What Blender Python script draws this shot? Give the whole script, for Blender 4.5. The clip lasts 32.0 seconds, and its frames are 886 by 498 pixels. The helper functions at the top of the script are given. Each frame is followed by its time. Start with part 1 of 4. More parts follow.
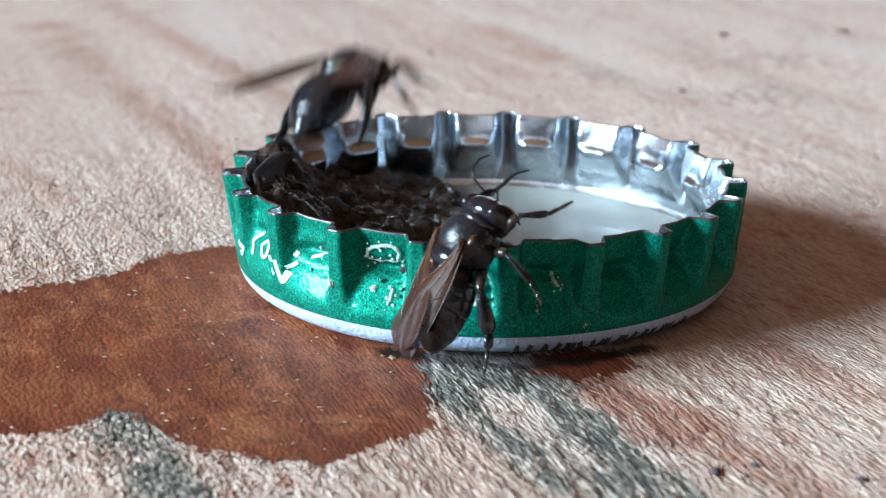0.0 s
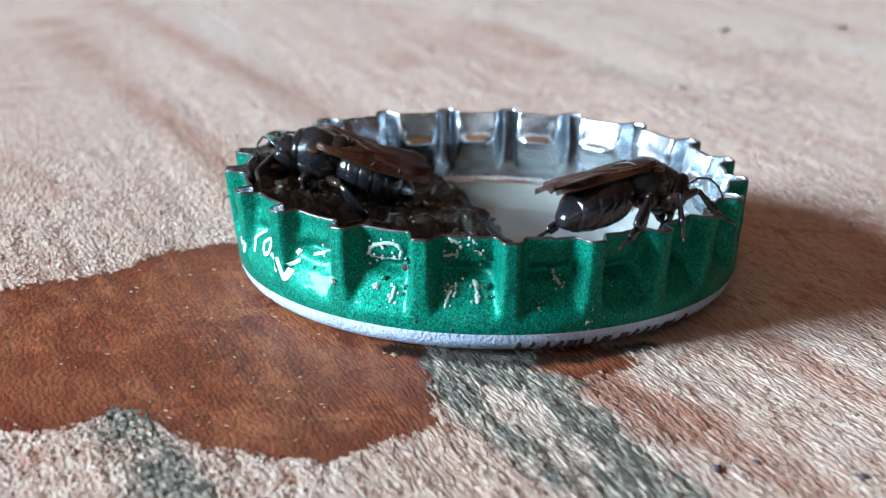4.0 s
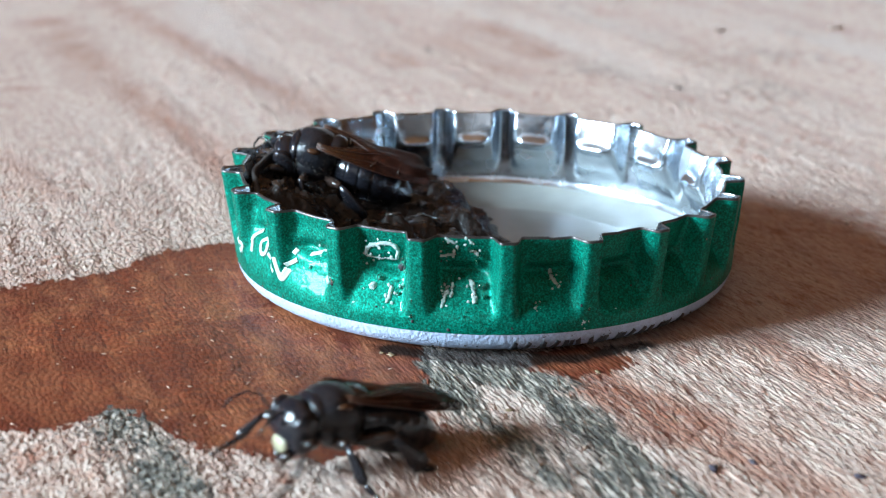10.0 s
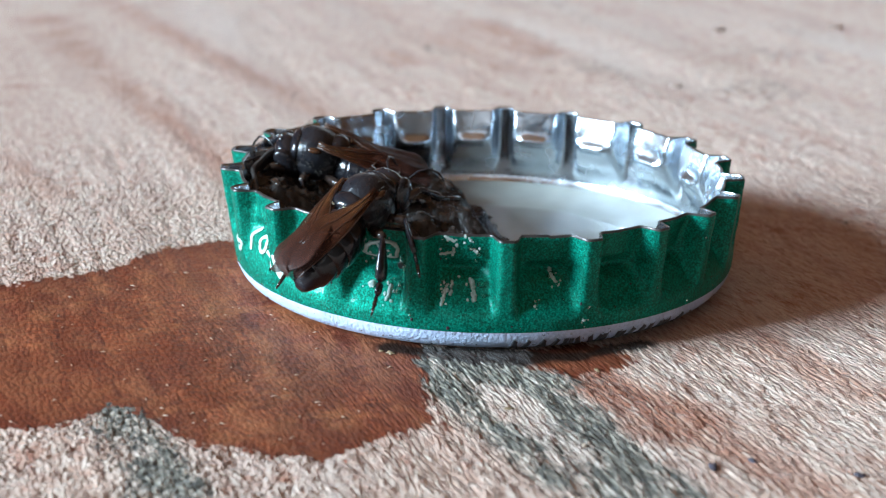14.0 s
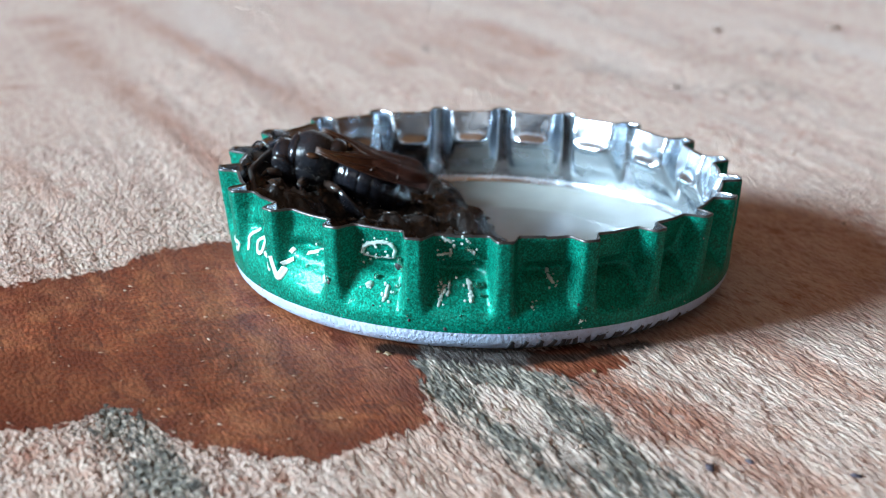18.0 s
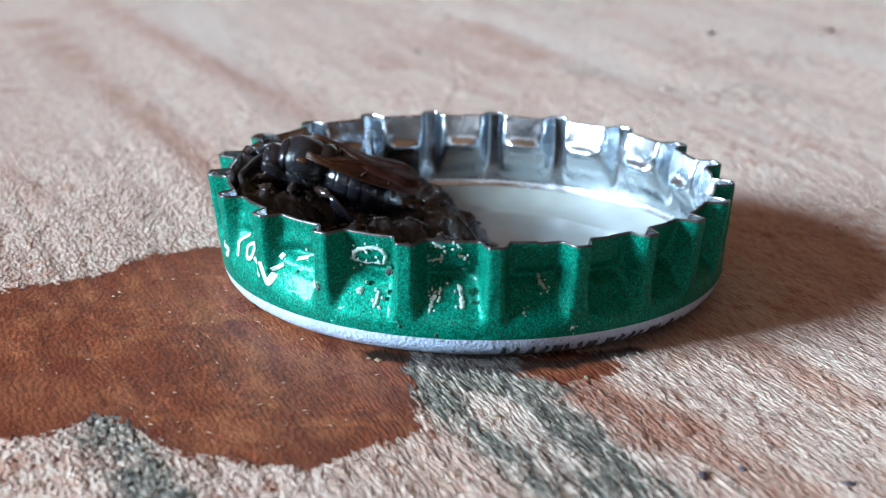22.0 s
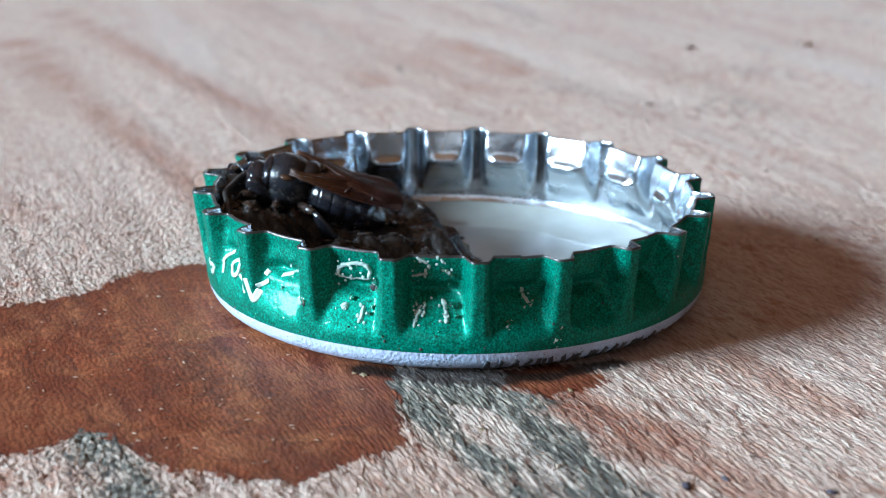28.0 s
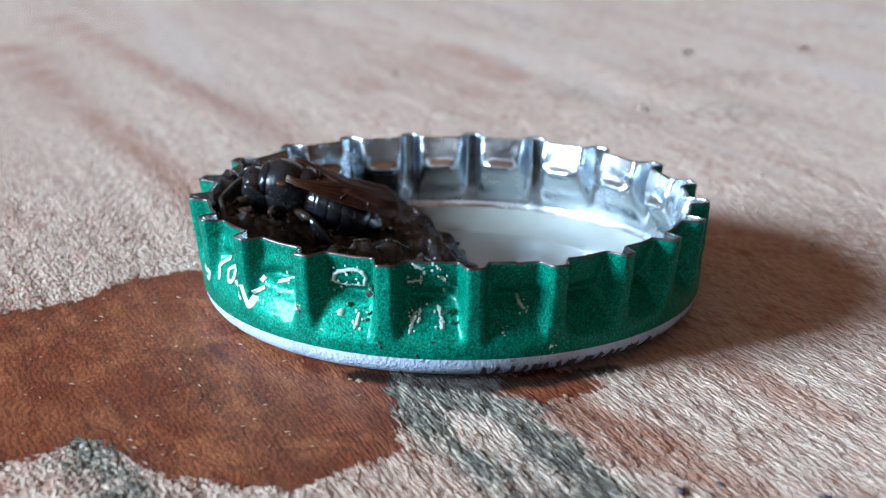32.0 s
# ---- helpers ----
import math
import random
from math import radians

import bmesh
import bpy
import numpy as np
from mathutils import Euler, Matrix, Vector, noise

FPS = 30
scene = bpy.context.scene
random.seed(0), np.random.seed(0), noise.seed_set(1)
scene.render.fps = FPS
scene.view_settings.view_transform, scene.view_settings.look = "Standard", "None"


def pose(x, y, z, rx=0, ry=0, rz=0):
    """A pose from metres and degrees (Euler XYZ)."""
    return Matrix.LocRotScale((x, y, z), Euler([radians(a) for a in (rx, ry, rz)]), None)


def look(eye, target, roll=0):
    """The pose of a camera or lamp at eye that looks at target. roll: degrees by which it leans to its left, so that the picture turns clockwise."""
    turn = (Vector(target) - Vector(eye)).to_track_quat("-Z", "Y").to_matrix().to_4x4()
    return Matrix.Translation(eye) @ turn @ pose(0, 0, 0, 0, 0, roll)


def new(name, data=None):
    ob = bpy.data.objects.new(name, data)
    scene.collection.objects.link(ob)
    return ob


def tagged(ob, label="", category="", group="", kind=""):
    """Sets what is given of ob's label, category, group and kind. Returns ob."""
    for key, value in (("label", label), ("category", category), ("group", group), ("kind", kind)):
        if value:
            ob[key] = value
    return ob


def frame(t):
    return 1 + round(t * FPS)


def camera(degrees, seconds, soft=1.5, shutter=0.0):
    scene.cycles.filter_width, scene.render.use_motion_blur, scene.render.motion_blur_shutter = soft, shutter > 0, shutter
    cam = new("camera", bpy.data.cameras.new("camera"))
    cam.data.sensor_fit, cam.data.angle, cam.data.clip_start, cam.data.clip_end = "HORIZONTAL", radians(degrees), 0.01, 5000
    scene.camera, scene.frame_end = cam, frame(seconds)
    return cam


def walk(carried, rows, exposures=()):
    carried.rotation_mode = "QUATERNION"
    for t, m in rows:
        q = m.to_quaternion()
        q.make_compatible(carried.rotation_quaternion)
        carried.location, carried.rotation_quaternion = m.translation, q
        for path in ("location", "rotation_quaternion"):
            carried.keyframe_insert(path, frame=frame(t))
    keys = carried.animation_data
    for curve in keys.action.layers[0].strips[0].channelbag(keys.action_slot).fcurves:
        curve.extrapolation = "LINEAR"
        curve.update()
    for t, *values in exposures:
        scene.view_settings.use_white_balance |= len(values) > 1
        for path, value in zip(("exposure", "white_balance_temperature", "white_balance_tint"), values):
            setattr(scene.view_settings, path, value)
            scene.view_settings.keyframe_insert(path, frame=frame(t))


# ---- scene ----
MM = 0.001

# ---------------------------------------------------------------- camera
cam = camera(32.42, 32.0, soft=1.2, shutter=0.4)
cam.data.dof.use_dof = True
cam.data.dof.focus_distance = 0.0765
cam.data.dof.aperture_fstop = 84.0
walk(cam, [
    (0.0, pose(0.000110, -0.082372, 0.028190, 71.838, -0.572, 1.940)),
    (0.5, pose(-0.000067, -0.082698, 0.028422, 71.760, -0.628, 1.843)),
    (1.0, pose(-0.000031, -0.082526, 0.028394, 71.745, -0.579, 1.812)),
    (1.5, pose(-0.000016, -0.082525, 0.028383, 71.724, -0.583, 1.838)),
    (2.0, pose(-0.000074, -0.082539, 0.028326, 71.677, -0.633, 1.896)),
    (2.5, pose(-0.000004, -0.082635, 0.028348, 71.658, -0.453, 1.948)),
    (3.0, pose(0.000028, -0.082499, 0.028354, 71.634, -0.464, 1.946)),
    (3.5, pose(-0.000031, -0.082529, 0.028324, 71.678, -0.606, 1.913)),
    (5.5, pose(-0.000059, -0.082497, 0.028398, 71.637, -0.574, 1.857)),
    (6.0, pose(-0.000058, -0.082563, 0.028381, 71.653, -0.625, 1.867)),
    (6.5, pose(-0.000098, -0.082596, 0.028325, 71.663, -0.656, 1.854)),
    (7.0, pose(-0.000048, -0.082661, 0.028386, 71.662, -0.601, 1.841)),
    (7.5, pose(-0.000006, -0.082527, 0.028309, 71.685, -0.693, 1.878)),
    (8.0, pose(-0.000021, -0.082607, 0.028361, 71.668, -0.685, 1.859)),
    (8.5, pose(-0.000024, -0.082617, 0.028376, 71.662, -0.662, 1.829)),
    (9.0, pose(0.000049, -0.082638, 0.028498, 71.611, -0.542, 1.835)),
    (9.5, pose(0.000026, -0.082667, 0.028397, 71.659, -0.598, 1.834)),
    (10.0, pose(-0.000027, -0.082588, 0.028375, 71.660, -0.649, 1.798)),
    (10.5, pose(0.000026, -0.082600, 0.028381, 71.658, -0.653, 1.831)),
    (11.0, pose(0.000071, -0.082606, 0.028373, 71.669, -0.616, 1.840)),
    (11.5, pose(-0.000053, -0.082618, 0.028381, 71.659, -0.712, 1.773)),
    (12.0, pose(-0.000007, -0.082521, 0.028303, 71.689, -0.725, 1.786)),
    (12.5, pose(-0.000034, -0.082562, 0.028384, 71.609, -0.726, 1.771)),
    (13.0, pose(-0.000007, -0.082511, 0.028293, 71.628, -0.727, 1.786)),
    (13.5, pose(0.000038, -0.082445, 0.028263, 71.620, -0.608, 1.818)),
    (14.0, pose(-0.000057, -0.082517, 0.028294, 71.628, -0.744, 1.787)),
    (14.5, pose(-0.000051, -0.082460, 0.028281, 71.619, -0.750, 1.767)),
    (16.5, pose(-0.000029, -0.082510, 0.028277, 71.641, -0.742, 1.746)),
    (17.0, pose(-0.000004, -0.082584, 0.028376, 71.616, -0.756, 1.758)),
    (17.5, pose(0.000035, -0.082508, 0.028340, 71.627, -0.727, 1.752)),
    (18.0, pose(0.000031, -0.082508, 0.028337, 71.629, -0.733, 1.751)),
    (18.5, pose(0.000003, -0.082536, 0.028317, 71.619, -0.731, 1.757)),
    (19.0, pose(-0.000000, -0.082504, 0.028291, 71.597, -0.731, 1.759)),
    (19.5, pose(-0.000007, -0.082506, 0.028293, 71.629, -0.745, 1.724)),
    (20.0, pose(0.000024, -0.082571, 0.028377, 71.605, -0.746, 1.740)),
    (20.5, pose(0.000033, -0.082446, 0.028311, 71.601, -0.781, 1.732)),
    (21.0, pose(0.000006, -0.082469, 0.028426, 71.589, -0.804, 1.656)),
    (21.5, pose(0.000099, -0.082298, 0.028443, 71.652, -0.829, 1.598)),
    (22.0, pose(0.000138, -0.081968, 0.028365, 71.694, -0.747, 1.494)),
    (22.5, pose(0.000166, -0.081776, 0.028315, 71.836, -0.680, 1.357)),
    (23.0, pose(0.000226, -0.081823, 0.028420, 72.095, -0.459, 1.046)),
    (23.5, pose(0.000335, -0.081641, 0.028403, 72.322, -0.310, 0.816)),
    (24.0, pose(0.000225, -0.082410, 0.028595, 72.348, -0.369, 0.763)),
    (24.5, pose(0.000106, -0.082444, 0.028569, 72.334, -0.432, 0.717)),
    (25.0, pose(0.000146, -0.082559, 0.028517, 72.307, -0.373, 0.808)),
    (25.5, pose(0.000044, -0.082514, 0.028456, 72.300, -0.362, 0.731)),
    (27.5, pose(0.000083, -0.082596, 0.028625, 72.312, -0.496, 0.660)),
    (28.0, pose(0.000122, -0.082569, 0.028486, 72.318, -0.462, 0.739)),
    (28.5, pose(0.000136, -0.082545, 0.028490, 72.305, -0.474, 0.751)),
    (29.0, pose(0.000164, -0.082584, 0.028677, 72.258, -0.446, 0.682)),
    (29.5, pose(0.000166, -0.082632, 0.028616, 72.309, -0.468, 0.685)),
    (30.0, pose(0.000182, -0.082611, 0.028656, 72.295, -0.494, 0.679)),
    (30.5, pose(0.000263, -0.082693, 0.028739, 72.291, -0.480, 0.700)),
    (31.0, pose(0.000186, -0.082595, 0.028659, 72.294, -0.526, 0.666)),
    (31.5, pose(0.000172, -0.082664, 0.028666, 72.329, -0.473, 0.623)),
    (32.0, pose(0.000216, -0.082708, 0.028693, 72.434, -0.372, 0.607)),
], [(0.0, -0.02, 6300, 10), (18.0, -0.06, 6300, 10), (22.0, -0.10, 6220, 10), (28.0, -0.16, 6120, 10), (32.0, -0.20, 6120, 10)])

# ---------------------------------------------------------------- light
world = bpy.data.worlds.new("sky")
scene.world = world
world.use_nodes = True
wn = world.node_tree
sky = wn.nodes.new("ShaderNodeTexSky")
sky.sky_type, sky.sun_disc = "NISHITA", False
sky.sun_elevation, sky.sun_rotation = radians(35), radians(-60)
wn.nodes["Background"].inputs["Strength"].default_value = 0.04
wn.links.new(sky.outputs["Color"], wn.nodes["Background"].inputs["Color"])


def area_lamp(name, eye, target, width, height, watts, colour):
    lamp = bpy.data.lights.new(name, "AREA")
    lamp.shape, lamp.size, lamp.size_y, lamp.energy, lamp.color = "RECTANGLE", width, height, watts, colour
    ob = new(name, lamp)
    ob.matrix_world = look(eye, target)
    return ob


area_lamp("window_light", (-1.56, -0.52, 0.61), (0.0, 0.0, 0.0), 0.70, 0.48, 141.0, (0.65, 0.86, 1.0))
# Added fill from beyond the cap; it lifts the far board's sheen.
area_lamp("back_fill_light", (0.5, 2.8, 0.55), (0.0, 0.0, 0.1), 1.6, 0.9, 8.0, (0.86, 0.94, 1.0))

# Added fill from behind the camera, for the cap's front and inner wall.
area_lamp("front_fill_light", (-0.65, -2.55, 1.2), (-0.4, 0.0, 0.4), 1.7, 1.1, 5.6, (0.98, 0.94, 0.90))

# ---------------------------------------------------------------- helpers
rng = np.random.RandomState(7)
LATTICE = rng.rand(16, 256, 256)


def vnoise(x, y, seed=0):
    """Smooth value noise, 0 to 1, on arrays."""
    x, y = np.asarray(x, float), np.asarray(y, float)
    xi, yi = np.floor(x).astype(int), np.floor(y).astype(int)
    u, v = x - xi, y - yi
    u, v = u * u * (3 - 2 * u), v * v * (3 - 2 * v)
    g = LATTICE[seed % 16]
    a, b = g[xi % 256, yi % 256], g[(xi + 1) % 256, yi % 256]
    c, d = g[xi % 256, (yi + 1) % 256], g[(xi + 1) % 256, (yi + 1) % 256]
    return (a * (1 - u) + b * u) * (1 - v) + (c * (1 - u) + d * u) * v


def smooth(a, b, x):
    s = np.clip((x - a) / (b - a), 0, 1)
    return s * s * (3 - 2 * s)


def mesh_of(name, verts, faces, materials, slots=None, flat=False):
    me = bpy.data.meshes.new(name)
    me.from_pydata([tuple(v) for v in verts], [], [tuple(f) for f in faces])
    for m in materials:
        me.materials.append(m)
    if slots is not None:
        me.polygons.foreach_set("material_index", slots)
    if not flat:
        me.polygons.foreach_set("use_smooth", [True] * len(me.polygons))
    me.update()
    return me


def piece(name, verts, faces, materials, parent=None, label="", slots=None, flat=False):
    ob = new(name, mesh_of(name, verts, faces, materials if isinstance(materials, (list, tuple)) else [materials], slots, flat))
    if parent is not None:
        ob.parent = parent
    return tagged(ob, label)


def grid_faces(rows, cols, close=False, start=0):
    out = []
    for i in range(rows - 1):
        for j in range(cols if close else cols - 1):
            k = (j + 1) % cols
            out.append((start + i * cols + j, start + i * cols + k, start + (i + 1) * cols + k, start + (i + 1) * cols + j))
    return out


def ellipsoid(centre, radii, rings=14, segs=22, rough=0.0, seed=0, bend=None):
    """Vertices in metres and faces of an ellipsoid along x, given in millimetres."""
    verts, c, r = [], np.array(centre, float), np.array(radii, float)
    for i in range(rings + 1):
        a = math.pi * i / rings
        for j in range(segs):
            b = 2 * math.pi * j / segs
            d = np.array([math.cos(a), math.sin(a) * math.cos(b), math.sin(a) * math.sin(b)])
            k = 1.0
            if rough:
                k += rough * (float(vnoise(5 + d[0] * 3.1 + d[2] * 2.0, 5 + d[1] * 3.3 - d[2], seed)) - 0.5)
            p = c + d * r * k
            if bend:
                p = bend(p)
            verts.append(p * MM)
    return verts, grid_faces(rings + 1, segs, True)


def tube(points, radii, segs=8, flatten=1.0):
    """A tapered tube along points in millimetres, closed at both ends; flatten squeezes it sideways."""
    pts = [np.array(p, float) for p in points]
    verts = []
    for i, p in enumerate(pts):
        d = pts[min(i + 1, len(pts) - 1)] - pts[max(i - 1, 0)]
        d /= np.linalg.norm(d) + 1e-9
        side = np.cross(d, (0, 0, 1.0) if abs(d[2]) < 0.9 else (0, 1.0, 0))
        side /= np.linalg.norm(side)
        up = np.cross(side, d)
        for j in range(segs):
            a = 2 * math.pi * j / segs
            verts.append((p + radii[i] * (math.cos(a) * side * flatten + math.sin(a) * up)) * MM)
    faces = grid_faces(len(pts), segs, True)
    faces.append(tuple(range(segs - 1, -1, -1)))
    faces.append(tuple((len(pts) - 1) * segs + j for j in range(segs)))
    return verts, faces


def joined(*meshes):
    verts, faces = [], []
    for v, f in meshes:
        n = len(verts)
        verts += list(v)
        faces += [tuple(n + i for i in q) for q in f]
    return verts, faces


# ---------------------------------------------------------------- materials
def material(name):
    m = bpy.data.materials.new(name)
    m.use_nodes = True
    return m, m.node_tree.nodes, m.node_tree.links, m.node_tree.nodes["Principled BSDF"]


def node(nodes, kind, **inputs):
    n = nodes.new(kind)
    for key, value in inputs.items():
        n.inputs[key].default_value = value
    return n


def ramp(nodes, links, fac, stops):
    n = nodes.new("ShaderNodeValToRGB")
    while len(n.color_ramp.elements) < len(stops):
        n.color_ramp.elements.new(0.5)
    for e, (p, c) in zip(n.color_ramp.elements, stops):
        e.position, e.color = p, (*c, 1) if len(c) == 3 else c
    links.new(fac, n.inputs["Fac"])
    return n.outputs["Color"]


def maths(nodes, links, op, a, b=None, c=None, clamp=False):
    n = nodes.new("ShaderNodeMath")
    n.operation, n.use_clamp = op, clamp
    for i, v in enumerate((a, b, c)):
        if v is None:
            continue
        if isinstance(v, (int, float)):
            n.inputs[i].default_value = v
        else:
            links.new(v, n.inputs[i])
    return n.outputs[0]


def mixed(nodes, links, fac, a, b, mode="MIX"):
    n = nodes.new("ShaderNodeMix")
    n.data_type, n.blend_type = "RGBA", mode
    for i, v in ((0, fac), (6, a), (7, b)):
        if isinstance(v, (int, float)):
            n.inputs[i].default_value = v
        elif isinstance(v, tuple):
            n.inputs[i].default_value = (*v, 1)
        else:
            links.new(v, n.inputs[i])
    return n.outputs[2]


def plain(name, colour, rough=0.5, metal=0.0, grain=0.0, scale=2000.0, bump=0.0, **extra):
    """A surface of one base colour with grain at two scales and fine relief."""
    m, nodes, links, bsdf = material(name)
    bsdf.inputs["Roughness"].default_value, bsdf.inputs["Metallic"].default_value = rough, metal
    for key, value in extra.items():
        bsdf.inputs[key.replace("_", " ")].default_value = value
    co = nodes.new("ShaderNodeTexCoord")
    fine = node(nodes, "ShaderNodeTexNoise", Scale=scale, Detail=4.0)
    broad = node(nodes, "ShaderNodeTexNoise", Scale=scale * 0.13, Detail=2.0)
    for n in (fine, broad):
        links.new(co.outputs["Object"], n.inputs["Vector"])
    both = maths(nodes, links, "ADD", maths(nodes, links, "MULTIPLY", fine.outputs["Fac"], 0.5), maths(nodes, links, "MULTIPLY", broad.outputs["Fac"], 0.5))
    lo, hi = tuple(max(0, c * (1 - grain)) for c in colour), tuple(min(1, c * (1 + grain)) for c in colour)
    links.new(ramp(nodes, links, both, [(0.3, lo), (0.7, hi)]), bsdf.inputs["Base Color"])
    if bump:
        b = node(nodes, "ShaderNodeBump", Strength=bump, Distance=0.0001)
        links.new(fine.outputs["Fac"], b.inputs["Height"])
        links.new(b.outputs["Normal"], bsdf.inputs["Normal"])
    return m


GRAIN = radians(-66)


def board_material(name, tufts=False):
    """Bare, greyed and soaked timber; tufts: for the raised fibres, each with a tone of its own."""
    m, nodes, links, bsdf = material(name)
    co = nodes.new("ShaderNodeTexCoord")
    turn = nodes.new("ShaderNodeMapping")
    turn.inputs["Rotation"].default_value = (0, 0, -GRAIN)
    links.new(co.outputs["Object"], turn.inputs["Vector"])
    wander = node(nodes, "ShaderNodeTexNoise", Scale=900.0, Detail=3.0)
    links.new(turn.outputs["Vector"], wander.inputs["Vector"])
    shift = nodes.new("ShaderNodeVectorMath")
    shift.operation = "MULTIPLY_ADD"
    links.new(wander.outputs["Color"], shift.inputs[0])
    shift.inputs[1].default_value = (0.00042, 0.00028, 0)
    links.new(turn.outputs["Vector"], shift.inputs[2])

    def fibres(along, across, detail=4.0, rough=0.55, warp=0.0):
        s = nodes.new("ShaderNodeMapping")
        s.inputs["Scale"].default_value = (1000.0 / along, 1000.0 / across, 1000.0 / across)
        links.new(turn.outputs["Vector"], s.inputs["Vector"])
        n = node(nodes, "ShaderNodeTexNoise", Scale=1.0, Detail=detail, Roughness=rough, Distortion=warp)
        links.new(s.outputs["Vector"], n.inputs["Vector"])
        return n.outputs["Fac"]

    def knobs(along, across):
        """Raised bundles of fibre: height above the gaps, and a random tone for each."""
        s = nodes.new("ShaderNodeMapping")
        s.inputs["Scale"].default_value = (1000.0 / along, 1000.0 / across, 1.0)
        links.new(shift.outputs["Vector"], s.inputs["Vector"])
        n = nodes.new("ShaderNodeTexVoronoi")
        n.voronoi_dimensions, n.feature = "2D", "SMOOTH_F1"
        n.inputs["Scale"].default_value = 1.0
        n.inputs["Smoothness"].default_value = 0.55
        links.new(s.outputs["Vector"], n.inputs["Vector"])
        tone = nodes.new("ShaderNodeSeparateColor")
        links.new(n.outputs["Color"], tone.inputs["Color"])
        return maths(nodes, links, "SUBTRACT", 1.0, n.outputs["Distance"]), tone.outputs[0]

    def field(name):
        a = nodes.new("ShaderNodeAttribute")
        a.attribute_name = name
        return a.outputs["Fac"]

    def times(a, b):
        return maths(nodes, links, "MULTIPLY", a, b)

    def band(value, lo, hi):
        return ramp(nodes, links, value, [(lo, (0, 0, 0)), (hi, (1, 1, 1))])

    wet_d, grey_d, brown_d, grime_shade_d, long_d = (field(n) for n in ("wet_distance", "grey_amount", "brown_amount", "grime_shade_amount", "long_grain"))
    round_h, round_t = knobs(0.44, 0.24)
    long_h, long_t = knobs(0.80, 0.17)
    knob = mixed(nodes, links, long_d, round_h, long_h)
    tone = mixed(nodes, links, long_d, round_t, long_t)
    if tufts:
        geo = nodes.new("ShaderNodeNewGeometry")
        tone = maths(nodes, links, "ADD", 0.30, maths(nodes, links, "MULTIPLY", geo.outputs["Random Per Island"], 0.55))
    fuzz = fibres(0.55, 0.13, 5.0, 0.65)
    grain = fibres(2.2, 0.42, 5.0, 0.64, 0.5)
    bands = fibres(60.0, 5.0, 3.0, 0.5, 0.4)
    blotch = fibres(7.0, 4.0, 4.0)
    uneven = maths(nodes, links, "ADD", times(tone, 0.30), maths(nodes, links, "ADD", times(grain, 0.75), times(fuzz, 0.65)))

    dry = ramp(nodes, links, uneven, [(0.58, (0.25, 0.125, 0.088)), (0.70, (0.38, 0.236, 0.180)), (0.85, (0.49, 0.342, 0.275)), (1.06, (0.55, 0.425, 0.352))])
    dry = mixed(nodes, links, times(band(bands, 0.48, 0.62), 0.42), dry, (0.35, 0.20, 0.15))
    dry = mixed(nodes, links, times(band(fibres(90.0, 9.0, 3.0, 0.5, 0.3), 0.52, 0.66), 0.38), dry, (0.56, 0.49, 0.44))
    dry = mixed(nodes, links, times(band(blotch, 0.50, 0.75), 0.22), dry, (0.54, 0.36, 0.26))
    red_f = maths(nodes, links, "MULTIPLY", brown_d, maths(nodes, links, "ADD", 0.10, times(uneven, -0.75)), None)
    red_f = maths(nodes, links, "ADD", times(brown_d, 1.22), red_f, None, True)
    dry = mixed(nodes, links, times(brown_d, 0.8), dry, (0.86, 0.54, 0.40), "MULTIPLY")
    dry = mixed(nodes, links, times(red_f, 0.55), dry, (0.135, 0.034, 0.016))
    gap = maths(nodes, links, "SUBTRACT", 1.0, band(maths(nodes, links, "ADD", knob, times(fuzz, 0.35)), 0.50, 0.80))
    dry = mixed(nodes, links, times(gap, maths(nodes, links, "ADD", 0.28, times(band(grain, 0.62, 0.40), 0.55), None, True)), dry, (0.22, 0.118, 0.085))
    if tufts:
        odd = geo.outputs["Random Per Island"]
        dry = mixed(nodes, links, times(maths(nodes, links, "SUBTRACT", 1.0, band(odd, 0.03, 0.12)), 0.45), dry, (0.24, 0.11, 0.08))
        dry = mixed(nodes, links, times(band(odd, 0.70, 0.98), 0.45), dry, (0.56, 0.47, 0.40))
    grey_tone = ramp(nodes, links, uneven, [(0.68, (0.036, 0.030, 0.023)), (0.84, (0.098, 0.086, 0.068)), (0.95, (0.22, 0.190, 0.152)), (1.08, (0.41, 0.355, 0.295))])
    if tufts:
        grey_tone = mixed(nodes, links, times(band(odd, 0.45, 0.95), 0.5), grey_tone, (0.38, 0.33, 0.27))
    grey_f = maths(nodes, links, "ADD", grey_d, times(maths(nodes, links, "SUBTRACT", 0.86, uneven), 1.3))
    dry = mixed(nodes, links, band(grey_f, 0.44, 0.84), dry, grey_tone)

    def cloud(scale, detail=5.0, warp=0.6):
        n = node(nodes, "ShaderNodeTexNoise", Scale=scale, Detail=detail, Roughness=0.68, Distortion=warp)
        links.new(co.outputs["Object"], n.inputs["Vector"])
        return n.outputs["Fac"]

    speckle = maths(nodes, links, "ADD", times(cloud(3300.0, 4.0), 0.75), times(fuzz, 0.45))
    soaked = ramp(nodes, links, speckle, [(0.47, (0.055, 0.013, 0.007)), (0.56, (0.145, 0.035, 0.015)), (0.64, (0.215, 0.057, 0.023)), (0.74, (0.40, 0.155, 0.078))])
    soaked = mixed(nodes, links, times(band(fibres(6.0, 1.1, 4.0, 0.6, 0.6), 0.50, 0.68), 0.75), soaked, (0.25, 0.080, 0.034))
    soaked = mixed(nodes, links, times(band(blotch, 0.48, 0.62), 0.6), soaked, (0.085, 0.022, 0.015))
